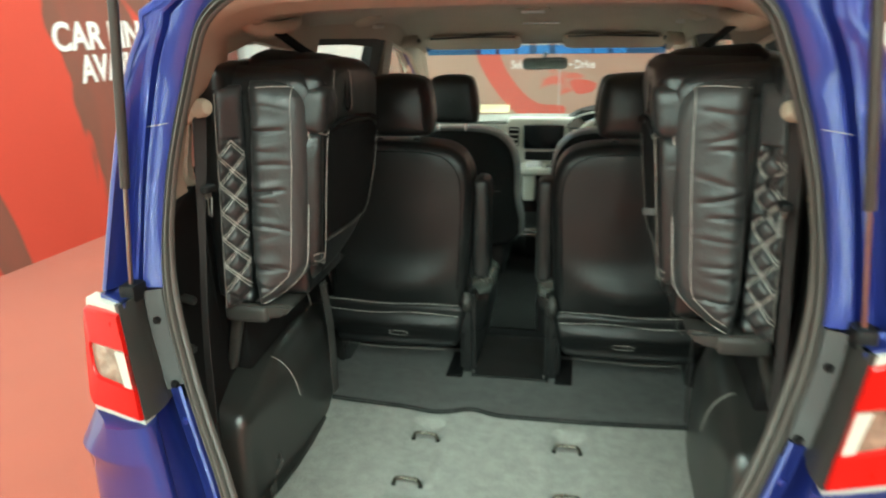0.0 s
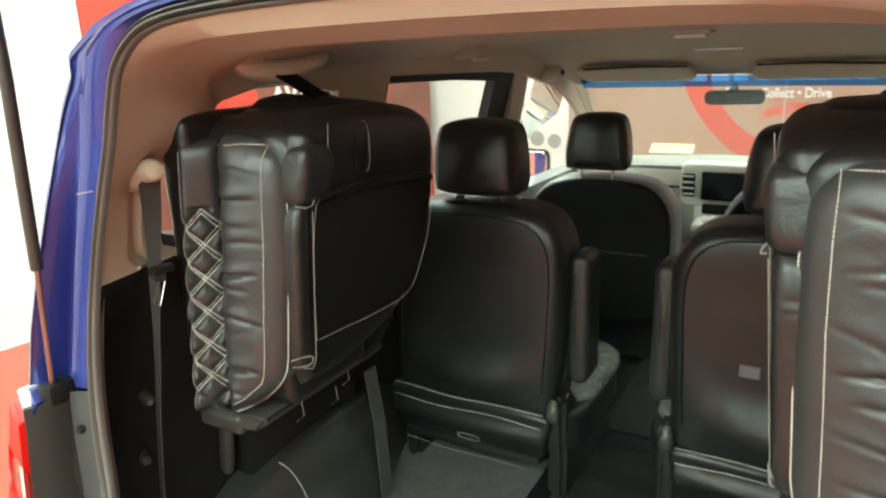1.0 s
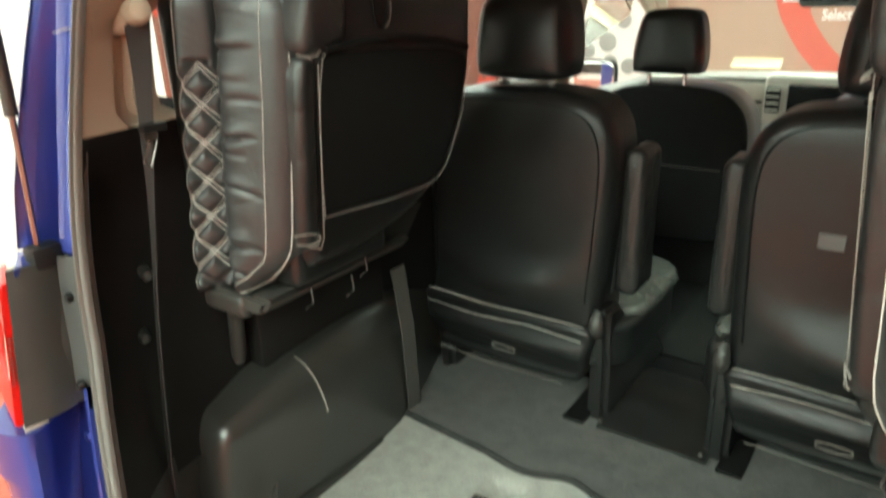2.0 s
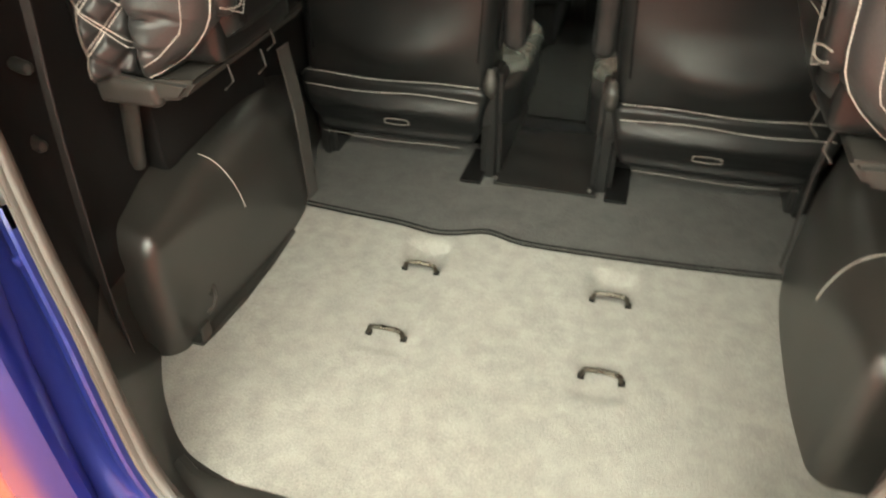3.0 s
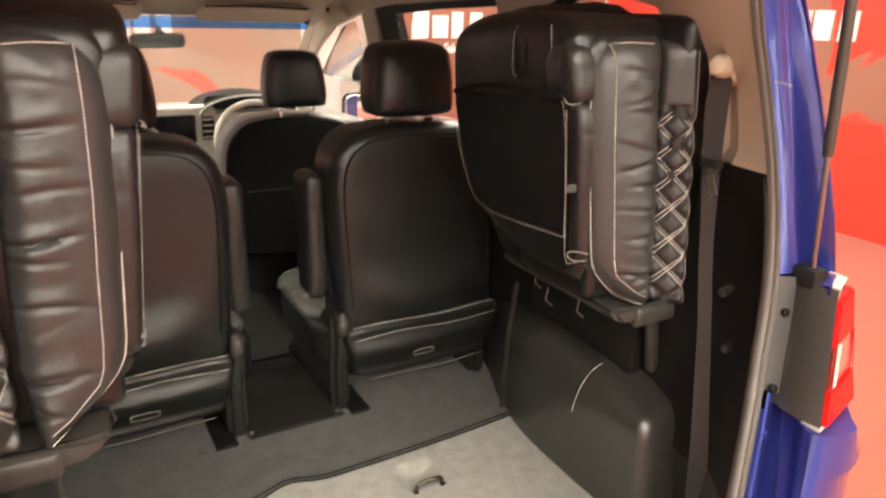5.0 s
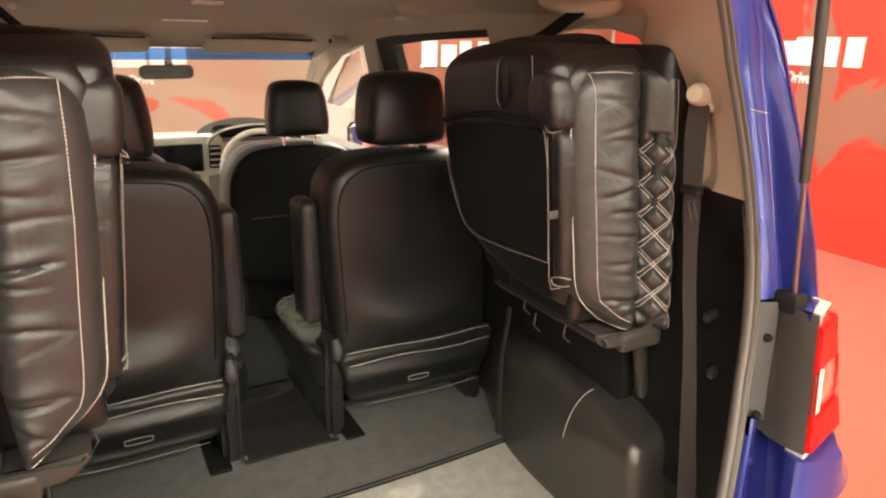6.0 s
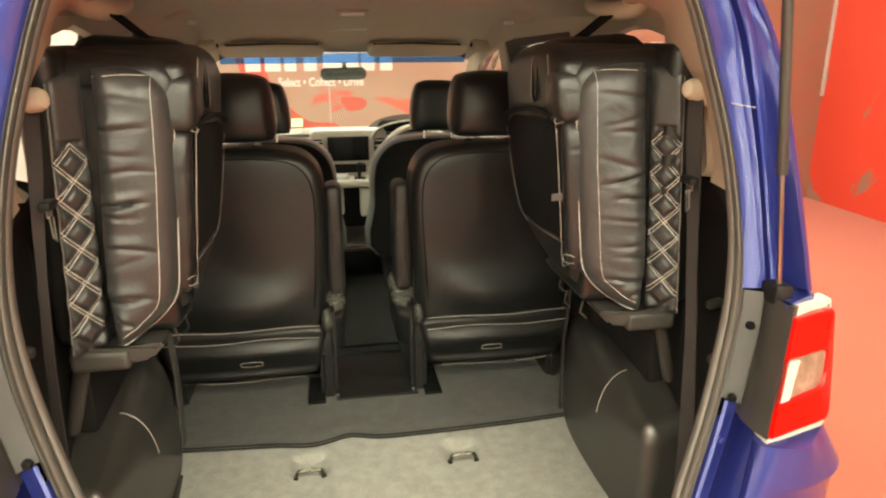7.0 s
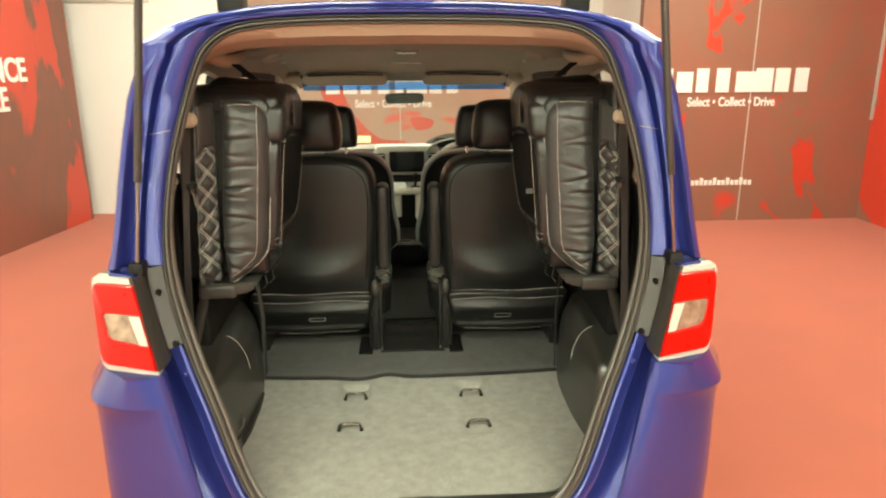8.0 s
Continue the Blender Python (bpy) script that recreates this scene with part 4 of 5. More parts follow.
def edge_y(x):
    for (a, p), (b, q) in zip(edge, edge[1:]):
        if a <= x <= b:
            return lerp(p, q, (x - a) / (b - a + 1e-9))
    return .29


def corner_trim(s):
    """The charcoal wall from the seal down to the carpet, round a lower corner of the boot."""
    top = [k for k in range(NS) if seal[k][0] * s > .29 and seal[k][1] < .70]
    top.sort(key=lambda k: -seal[k][1])
    rows = [[low_chain[j][top[0]] for j in range(4)]]
    n = len(top)
    for i, k in enumerate(top):
        f = i / (n - 1)
        x = s * lerp(.628, .31, f ** .85)
        foot = Vector((x, edge_y(x) + .004, .482))
        a = sr[k]
        rows.append([a, a.lerp(foot, .30) + Vector((s * .012, 0, -.010)), a.lerp(foot, .70) + Vector((s * .010, 0, -.014)), foot])
    return loft(rows, False, False)


for s in (-1, 1):
    part("corner_trim", corner_trim(s), PLASTIC, car, "charcoal trim round the lower corner of the boot", 60)
boot_carpet = solo("boot_carpet", carpet_sheet(edge_y, wave, 110, 60, carpet_z), CARPET, "light grey felt boot carpet with worn marks", "carpet")
dark = solo("middle_carpet", carpet_sheet(lambda x: wave(x) - .012, lambda x: 1.16, 60, 20, lambda x, y: .487 + .006 * math.exp(-((y - wave(x)) / .02) ** 2) + .002 * noise.noise(Vector((x * 8, y * 8, 3)))), CARPET_DARK, "dark grey carpet piece with a wavy bound edge", "carpet")
solo("carpet_binding", join(*[tube([Vector((x, wave(x) - .010 - o, .4925 - o * .3)) for x in np.linspace(-.53, .53, 60)], .0022, 6) for o in (0, .010)]), CLOTH, "black bound edge of the dark carpet", "binding")
for lx, ly in loops:
    t = thing("floor_loop", (lx, ly, .484), "black wire lashing loop with worn steel top", "loop", "lashing loops in the boot floor")
    part("wire", tube(smooth_line([(lx - .035, ly, .474), (lx - .033, ly, .488), (lx - .026, ly, .499), (lx, ly, .501), (lx + .026, ly, .499), (lx + .033, ly, .488), (lx + .035, ly, .474)], 4), .0048, 8), LOOP_WIRE, t)
    part("foot", box(lx - .041, lx - .029, ly - .006, ly + .006, .474, .484, .002), BLACK_METAL, t)
    part("foot", box(lx + .029, lx + .041, ly - .006, ly + .006, .474, .484, .002), BLACK_METAL, t)

# aisle between the middle seats
solo("aisle_mat", sheet(lambda u, v: Vector((lerp(-.118, .128, u), lerp(.962, 1.32, v), .497 - .028 * max(0, (v - .75) / .25) ** 2 + .0015 * math.sin(v * 19 + u * 3))), 8, 20, (0, 0, -.006)), RUBBER_MAT, "black rubber mat between the middle seats", "mat")
solo("aisle_carpet", sheet(lambda u, v: Vector((lerp(-.16, .17, u), lerp(1.47, 2.25, v), .434 + .02 * v)), 8, 20, (0, 0, -.008)), AISLE, "dark grey carpet farther along the aisle", "carpet")

# ---- middle row seats ----
def dashes(pts, r=.0013):
    """A thread: single stitches along the line; a thick one is left whole."""
    if r > .0018:
        return tube(pts, r, 5)
    pts = [Vector(p) for p in pts]
    bm = bmesh.new()
    total, at, up = 0.0, 0.0, Vector((.31, .22, .93))
    for a, b in zip(pts, pts[1:]):
        seg = (b - a).length
        if seg < 1e-6:
            continue
        d = (b - a) / seg
        s1 = d.cross(up)
        if s1.length < .15:
            s1 = d.cross(Vector((1, .2, 0)))
        s1.normalize()
        s2 = s1.cross(d)
        while at < total + seg:
            f0, f1 = max(at - total, 0), min(at - total + .0040, seg)
            if f1 - f0 > .0006:
                p, q = a + d * f0, a + d * f1
                lo = [bm.verts.new(p + v) for v in (s1 * r, s2 * r, -s1 * r, -s2 * r)]
                hi = [bm.verts.new(q + v) for v in (s1 * r, s2 * r, -s1 * r, -s2 * r)]
                for i in range(4):
                    bm.faces.new((lo[i], lo[(i + 1) % 4], hi[(i + 1) % 4], hi[i]))
                bm.faces.new(lo[::-1])
                bm.faces.new(hi)
            if at - total + .0040 > seg:
                break
            at += .0052
        total += seg
    return bm


def middle_seat(s):
    t = thing("captain_chair", side(s, (.36, 1.1, .47)), "black leather captain's seat with white stitching, seen from behind", "car seat", "middle row seats")
    line = smooth_line([(.150, 0, .72), (.135, 0, .80), (.126, 0, .95), (.120, 0, 1.10), (.135, 0, 1.185), (.185, 0, 1.232), (.27, 0, 1.246), (.36, 0, 1.248), (.45, 0, 1.246), (.535, 0, 1.232), (.585, 0, 1.185), (.60, 0, 1.10), (.598, 0, .95), (.595, 0, .80), (.588, 0, .72), (.50, 0, .705), (.25, 0, .705)], 4, True)
    line = [(p.x, p.z) for p in line]

    def back_y(x, z):
        """Shape of the seat's back: a hollow below the shoulders, a fold near the bottom."""
        k = .034 * math.exp(-((z - .80 - 1.3 * (x - .37) ** 2) / .05) ** 2) * math.sin(max(0, min(1, (x - .15) / .43)) * math.pi)
        k2 = -.010 * math.exp(-((z - .98) / .10) ** 2) * math.exp(-((x - .45) / .10) ** 2)
        return .985 + (1.2 - z) * -.02 - k - k2 + .0015 * noise.noise(Vector((x * 14 * 1.0, z * 14, s)))
    part("backrest", puff(line, lambda u, v, w: side(s, (u, back_y(u, v) - w, v)), .13, .035, .006, 6, 9), LEATHER, t, "", 60)
    ins = [(.36 + (x - .36) * .87, .975 + (z - .975) * .91) for x, z in line]
    part("seam", tube([side(s, (x, back_y(x, z) - .0015 - .006 * max(0, 1 - ((x - .36) / .24) ** 2) * max(0, 1 - ((z - .975) / .27) ** 2), z)) for x, z in ins if z > .78], .0022, 6), CLOTH, t, "dark seam round the seat back")
    fl = smooth_line([(.155, 0, .735), (.36, 0, .738), (.592, 0, .735), (.594, 0, .66), (.578, 0, .60), (.54, 0, .582), (.36, 0, .578), (.20, 0, .582), (.165, 0, .60), (.152, 0, .66)], 4, True)
    flap = part("seat_flap", puff([(p.x, p.z) for p in fl], lambda u, v, w: side(s, (u, .966 - w - .016 * math.exp(-((v - .668) / .022) ** 2) - .006 * math.exp(-((v - .722) / .009) ** 2) + .010 * math.exp(-((v - .61) / .014) ** 2) + .0025 * noise.noise(Vector((u * 12, v * 30, 5))), v)), .05, .02, .006, 5, 6), LEATHER, t, "loose leather flap with stitched hem", 60)
    for z, x0, x1, yy in ((.738, .158, .588, .958), (.708, .160, .588, .950), (.588, .20, .55, .944)):
        part("stitching", dashes([side(s, (x, yy + .002 * math.sin(x * 25), z + .003 * math.sin(x * 17 + z * 40))) for x in np.linspace(x0, x1, 24)], .0011), THREAD if z > .6 else THREAD_DIM, flap, "white stitching")
    part("flap_slot", dashes([side(s, (.352 + .030 * math.copysign(min(1, abs(1.5 * math.cos(a))), math.cos(a)), .935, .643 + .007 * math.sin(a))) for a in np.linspace(0, 2 * math.pi, 24)], .0013), THREAD_DIM, flap, "stitched oval slot")
    # headrest
    hr = smooth_line([(.246, 0, 1.285), (.243, 0, 1.33), (.252, 0, 1.40), (.275, 0, 1.435), (.36, 0, 1.445), (.445, 0, 1.435), (.468, 0, 1.40), (.477, 0, 1.33), (.474, 0, 1.285), (.455, 0, 1.265), (.36, 0, 1.262), (.265, 0, 1.265)], 4, True)
    h = part("headrest", puff([(p.x, p.z) for p in hr], lambda u, v, w: side(s, (u, 1.015 - w + (1.44 - v) * -.05, v)), .085, .035, .022, 6, 8), LEATHER, t, "", 60)
    for x in (.30, .42):
        part("headrest_post", tube([side(s, (x, 1.06, 1.22)), side(s, (x, 1.055, 1.28))], .006, 10), CHROME, h, "chrome post")
        part("post_collar", tube([side(s, (x, 1.058, 1.238)), side(s, (x, 1.058, 1.252))], .012, 10), PLASTIC_DULL, h)
    # raised armrest on the aisle side
    arm = rrect(.052, .33, .022, 5)
    part("armrest", puff([(.100 + u, .965 + v) for u, v in arm], lambda u, v, w: side(s, (u, 1.045 + (1.13 - v) * -.02 - w, v)), .09, .016, .004, 5, 4), LEATHER_MID, t, "padded armrest folded up beside the backrest", 60)
    part("armrest_shell", puff([(.135 + u * .35, .965 + v * 1.02) for u, v in arm], lambda u, v, w: side(s, (u, 1.05 + (1.13 - v) * -.02 - w, v)), .09, .007, .0), PLASTIC_DULL, t)
    part("cushion", puff(rrect(.52, .40, .11, 7, .335, 1.25), lambda u, v, w: side(s, (u, v, .746 + w)), .022, .020, .012, 6, 6), SHEEN_LEATHER, t, "glossy leather cushion top with its pale sheen put into the colour", 60)
    part("cushion_base", puff(rrect(.52, .43, .105, 7, .338, 1.20), lambda u, v, w: side(s, (u, v, .730 + w)), .10, .02, .0, 4, 3), LEATHER, t, "black leather cushion side", 60)
    part("seat_frame", box(*sorted((s * .17, s * .57)), 1.0, 1.46, .58, .68, .02), PLASTIC_DULL, t)
    # plastic legs, and the hinge knob greyed to stand for its glint
    for x0, x1, big in ((.112, .162, 1), (.555, .602, 0)):
        leg = loft([[side(s, v) for v in ((x0, ya, z), (x1, ya, z), (x1, yb, z), (x0, yb, z))] for ya, yb, z in (((1.0, 1.44, .47), (.995, 1.42, .50), (1.0, 1.30, .60), (.985, 1.12, .72), (.99, 1.06, .775)) if big else ((1.01, 1.40, .47), (1.005, 1.36, .50), (1.01, 1.28, .56), (1.01, 1.2, .62)))])
        bmesh.ops.bevel(leg, geom=leg.edges[:], offset=.014, segments=3, affect="EDGES")
        part("leg", leg, LEG_PLASTIC, t, "black plastic seat leg")
    part("hinge_knob", tube(smooth_line([side(s, v) for v in ((.134, .984, .715), (.134, .972, .735), (.134, .970, .755), (.134, .98, .778))], 4), [.010 + .007 * math.sin(k / 12 * math.pi) for k in range(13)], 10), GREY_DARK, t, "hinge knob, greyed for the glint on it")
    # flat black plate drawn for the shade in the opening under the seat
    part("anchor_slot", box(*sorted((s * .150, s * .203)), .958, 1.12, .484, .4945, .002, 1), PANEL_BLACK, t, "black plate beside the seat leg for the shade under the seat")
    part("foot_bolt", tube([side(s, (.114, .985, .499)), side(s, (.114, .972, .503))], .005, 8), STRUT, t)
    return t


for s in (-1, 1):
    middle_seat(s)


# ---- folded third-row seats ----
CUSH_IN = [(.985, .488), (1.0, .470), (1.02, .444), (1.04, .420), (1.06, .402), (1.08, .391), (1.105, .386), (1.2, .379), (1.3, .371), (1.40, .368), (1.432, .371), (1.452, .378), (1.470, .391), (1.486, .414)]
CUSH_OUT = [(.985, .498), (1.1, .510), (1.2, .506), (1.3, .499), (1.4, .493), (1.486, .493)]
CREASES = [(1.425, .004, .35), (1.378, .010, .75), (1.352, -.004, .5), (1.306, -.006, .55), (1.258, .008, 1.1), (1.232, -.004, .9), (1.172, .008, .6), (1.150, -.006, .4), (1.100, -.010, .9), (1.066, .006, .8), (1.040, .012, .7), (1.020, .016, .6)]
WIDER = {-1: .005, 1: .014}


def rear_y(z):
    return .337 + (z - 1.0) * .07


def cushion_point(u, v, s, lift=0.0):
    z = lerp(.985, 1.486, v)
    a, b = table(z, CUSH_IN), table(z, CUSH_OUT) + WIDER[s]
    x = lerp(a, b, u)
    e = 1 - abs(2 * u - 1) ** 5
    ev = 1 - abs(2 * v - 1) ** 14
    h = .040 * max(0, e) ** .5 * max(0, ev) ** .5
    for k, (zc, tilt, str_) in enumerate(CREASES):
        zz = zc + tilt * (u - .3) * 2 + .008 * math.sin(u * 3.6 + k * 2.1 + s) + s * .010 * math.sin(k * 3.3)
        str_ *= .7 + .3 * math.sin(k * 2.7 + 2 * s)
        far = min(1, max(0, (u - .22 - .10 * (k % 3)) / .3)) * min(1, (1 - u) / .12 + .25)
        h -= .0095 * str_ * math.exp(-((z - zz) / .0042) ** 2) * far
        h += .0035 * str_ * math.exp(-((z - zz - .011) / .009) ** 2) * far
    h += .003 * noise.noise(Vector((x * 20, z * 30, s * 4.0))) * min(1, max(0, (u - .27) / .2))
    return side(s, (x, rear_y(z) + .014 + .035 * max(0, (.8 - u) / .8) ** 1.5 - h - lift, z))


def diamond_point(u, v, s, lift=0.0):
    z = lerp(.985, 1.478, v)
    f = (z - 1.0) / .48
    a, b = lerp(.525, .516, f) + WIDER[s] * .7, lerp(.571, .556, f) + WIDER[s]
    e = max(0, 1 - abs(2 * u - 1) ** 6)
    h = .024 * e ** .5 * max(0, 1 - abs(2 * v - 1) ** 16) ** .5
    if z < 1.366:
        p = (z - 1.03) / .06
        w = abs(((p / 2 + .5) % 1) - .5) * 2
        d = min(abs(u - w), abs(u - (1 - w)))
        h -= .015 * math.exp(-(d / .17) ** 2)
    y = rear_y(z) + lerp(.020, -.030, u)
    return side(s, (lerp(a, b, u) - h * .45, y - h * .9 - lift, z))


def folded_seat(s):
    t = thing("folded_seat", side(s, (.5, .55, .78)), "third-row seat in black leather, folded up against the side wall", "car seat", "folded third-row seats")
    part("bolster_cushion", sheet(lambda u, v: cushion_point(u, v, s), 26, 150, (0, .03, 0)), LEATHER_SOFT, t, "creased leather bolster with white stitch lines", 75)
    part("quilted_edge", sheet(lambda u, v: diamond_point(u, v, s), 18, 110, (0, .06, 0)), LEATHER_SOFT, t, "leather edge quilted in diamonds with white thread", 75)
    q = t.children[-1]
    for ph in (0, 1):
        for off in (-.004, .004):
            pts = []
            for k in range(0, 67):
                p = k / 12
                w = abs(((p / 2 + .5) % 1) - .5) * 2
                u = w if ph == 0 else 1 - w
                v = (1.03 + p * .06 + off - .985) / .493
                pts.append(diamond_point(lerp(.06, .94, u), v, s, .0012))
            part("stitching", dashes(pts, .0011), THREAD, q, "white thread")
    for u in (.02, .97):
        part("piping", dashes([diamond_point(u, v, s, .001) for v in np.linspace(.02, .97, 30)], .0011), THREAD_DIM if u > .5 else CLOTH, q)
    c = t.children[0]
    # two pale lines: one near the inner rim, one a thumb's width in
    def bend(k, inset):
        v = lerp(.985, .06, k)
        return cushion_point(inset + .0, v, s, .0012)
    outer = [cushion_point(.93, .972, s, .001), cushion_point(.72, .975, s, .001), cushion_point(.45, .978, s, .001), cushion_point(.22, .975, s, .001)] + [bend(k, .045) for k in np.linspace(.02, 1, 60)] + [cushion_point(.3, .028, s, .002), cushion_point(.6, .02, s, .002)]

    def straight(k):
        """The inner line runs straight up to the top seam."""
        z = lerp(.985, 1.486, lerp(.985, .06, k))
        a, b = table(z, CUSH_IN), table(z, CUSH_OUT) + WIDER[s]
        return .27 if z < 1.38 else (table(min(z, 1.40), CUSH_IN) + .27 * (b - .368) - a) / (b - a)
    inner = [bend(k, straight(k)) for k in np.linspace(.0, .90, 56)] + [cushion_point(.45, .085, s, .002), cushion_point(.7, .06, s, .002)]
    part("piping", dashes(outer, .0011), THREAD, c, "pale piping")
    part("stitching", dashes(inner, .0008), THREAD, c, "white stitching")

    # main body, with the underside panel facing the cabin
    def xin(z):
        return .347 + (1.40 - z) * .10

    body = smooth_line([(.385, 0, 1.06), (.385, 0, 1.25), (.395, 0, 1.46), (.425, 0, 1.50), (.50, 0, 1.522), (.64, 0, 1.519), (.75, 0, 1.500), (.812, 0, 1.462), (.830, 0, 1.38), (.825, 0, 1.27), (.79, 0, 1.16), (.70, 0, 1.075), (.55, 0, 1.035), (.42, 0, 1.03)], 4, True)
    part("seat_shell", puff([(p.x, p.z) for p in body], lambda u, v, w: side(s, (xin(v) - w + .004 * noise.noise(Vector((u * 9, v * 9, 2))), u, v)), .20, .035, .004, 6, 6), LEATHER, t, "black leather side of the folded seat", 60)
    pk = smooth_line([(.415, 0, 1.135), (.410, 0, 1.25), (.415, 0, 1.345), (.44, 0, 1.378), (.60, 0, 1.372), (.79, 0, 1.345), (.80, 0, 1.28), (.775, 0, 1.19), (.72, 0, 1.115), (.60, 0, 1.108), (.47, 0, 1.118), (.42, 0, 1.122)], 4, True)
    pocket = part("pocket_panel", puff([(p.x, p.z) for p in pk], lambda u, v, w: side(s, (xin(v) - .004 - w, u, v)), .02, .012, .003, 5, 5), CLOTH, t, "black cloth pocket with pale piping", 60)
    rim = [side(s, (xin(p.z) - .007, p.x, p.z)) for p in pk]
    part("piping", dashes(rim[-6:] + rim[:12], .0009), THREAD_DIM, pocket, "pale piping")
    part("piping", dashes(rim[22:44], .0008), THREAD_DIM, pocket, "pale piping")
    part("pocket_hem", dashes([side(s, (xin(z) - .010, y, z)) for y, z in ((.42, 1.380), (.50, 1.386), (.60, 1.383), (.70, 1.372), (.79, 1.352))], .006), CLOTH, pocket)
    part("seam", dashes([side(s, (xin(z) - .0035, .455, z)) for z in np.linspace(1.50, 1.395, 10)], .0010), THREAD_DIM, t, "pale upright stitch line")
    part("band_stitch", dashes([side(s, v) for v in ((.343, .368, 1.378), (.336, .385, 1.372), (.336, .402, 1.374), (.342, .414, 1.380))], .0012), THREAD_DIM, t, "pale stitching over the side band")
    part("cord_loop", tube(smooth_line([side(s, v) for v in ((.374, .352, 1.108), (.368, .375, 1.106), (.366, .398, 1.098), (.368, .394, 1.086), (.372, .372, 1.088), (.374, .356, 1.094))], 4), .0013, 6), THREAD_DIM, t, "end of the piping in a small loop")
    loop = [side(s, (xin(1.44) - .004, .547 + .017 * math.cos(a), 1.449 + .046 * math.copysign(abs(math.sin(a)) ** .6, math.sin(a)))) for a in np.linspace(0, 2 * math.pi, 30)]
    part("handle_slot", join(dashes(loop, .003), puff(rrect(.022, .08, .01, 4, .547, 1.449), lambda u, v, w: side(s, (xin(v) - .002 - w, u, v)), .004, .002, .0)), CLOTH, t, "stitched pull slot")
    part("stitching", dashes([p + Vector((-s * .003, .006, 0)) for p in loop[22:] + loop[:9]], .0010), THREAD_DIM, t, "white stitching")
    # side bolster between the rear face and the panel
    part("upper_bolster", puff(smooth_line_2([(.385, 1.375), (.385, 1.43), (.40, 1.468), (.45, 1.47), (.472, 1.445), (.472, 1.40), (.455, 1.378)]), lambda u, v, w: side(s, (.338 + (1.42 - v) * .08 - w, u, v)), .05, .018, .006), LEATHER_MID, t, "", 60)
    part("side_band", puff(smooth_line_2([(.372, 1.09), (.372, 1.22), (.378, 1.355), (.412, 1.362), (.408, 1.22), (.408, 1.10), (.392, 1.075)]), lambda u, v, w: side(s, (.350 + (1.36 - v) * .085 - w, u, v)), .05, .014, .003), LEATHER_MID, t, "", 60)
    part("seam", dashes([side(s, (.343 + (1.36 - z) * .09, .408, z)) for z in np.linspace(1.36, 1.09, 16)] + [side(s, (.368, .40, 1.074)), side(s, (.37, .375, 1.085))], .0010), THREAD_DIM, t, "white stitching")
    hood = []
    for y, zt, w0, cx0 in ((.384, 1.474, .15, .462), (.389, 1.492, .185, .466), (.402, 1.506, .20, .468), (.43, 1.513, .208, .470), (.454, 1.512, .21, .470), (.466, 1.499, .20, .470), (.474, 1.501, .20, .469), (.488, 1.524, .205, .467), (.52, 1.537, .213, .466), (.58, 1.541, .215, .466), (.64, 1.534, .215, .468), (.70, 1.523, .21, .468), (.75, 1.509, .205, .468), (.79, 1.488, .19, .468), (.812, 1.462, .16, .468)):
        hood.append([side(s, (cx0 + u + .007 * noise.noise(Vector((u * 22, y * 24, s))), y + .004 * noise.noise(Vector((u * 30, y * 9, 4 + s))), zt - .05 + v - .25 * max(0, -u - .03) + .008 * noise.noise(Vector((u * 16 + s, y * 26, 2))))) for u, v in rrect(w0, .10, .036, 7)])
    part("seat_hood", loft(hood), LEATHER, t, "rounded black leather top of the folded seat", 60)
    part("outer_shell", box(*sorted((s * .540, s * (.608 + WIDER[s]))), .330, .77, .995, 1.522, .030, 4), LEATHER, t, "", 60)
    part("inner_core", box(*sorted((s * .40, s * .54)), .372, .60, 1.0, 1.46, .02, 3), LEATHER, t, "", 60)
    # hinge frame and strut below
    rail = loft([[side(s, (x, y, z)) for x, z in ((.42, .995), (.56, .985), (.59, 1.0), (.59, .955), (.57, .945), (.45, .962))] for y in (.325, .35, .50, .62, .70)])
    bmesh.ops.bevel(rail, geom=rail.edges[:], offset=.008, segments=2, affect="EDGES")
    # frame and its end take a lighter grey for the light they catch
    part("hinge_frame", rail, GREY_DARK, t, "black seat hinge frame")
    part("frame_end", box(*sorted((s * .485, s * .590)), .318, .345, .948, .988, .012, 3), GREY_DARK, t, "end of the seat frame, greyed for the light on it")
    part("lower_shell", loft([[side(s, v) for v in ((.41, y, 1.06), (.45, y, .985), (.60, y, .88 if y > .5 else .93), (.63, y, 1.0))] for y in (.415, .55, .72)]), PLASTIC_DULL, t)
    part("support_leg", tube([side(s, v) for v in ((.585, .372, .975), (.592, .380, .93), (.632, .400, .80), (.636, .402, .783))], [.015, .015, .0145, .011], 10), GREY_DARK, t, "dull grey support leg")
    for y, z in ((.42, .955), (.52, .94), (.56, .965)):
        part("clip", tube([side(s, (.425, y, z + .03)), side(s, (.418, y - .004, z + .005)), side(s, (.43, y - .012, z - .008))], .0020, 6), GREY_DARK, t, "small grey clip")
    part("hold_strap", ribbon(smooth_line([side(s, v) for v in ((.491, .531, 1.580), (.476, .545, 1.566), (.452, .571, 1.540), (.437, .60, 1.524))], 4), (0.0, .036, .008), .005), CLOTH, t, "black strap hooked to the roof grip")
    part("strap_hook", tube(smooth_line([side(s, v) for v in ((.489, .532, 1.574), (.505, .522, 1.576), (.512, .520, 1.592), (.500, .528, 1.600))], 4), .004, 6), STEEL, t)
    part("base_rail", box(*sorted((s * .60, s * .645)), .43, .80, .76, .90, .01), PLASTIC_DULL, t)
    return t


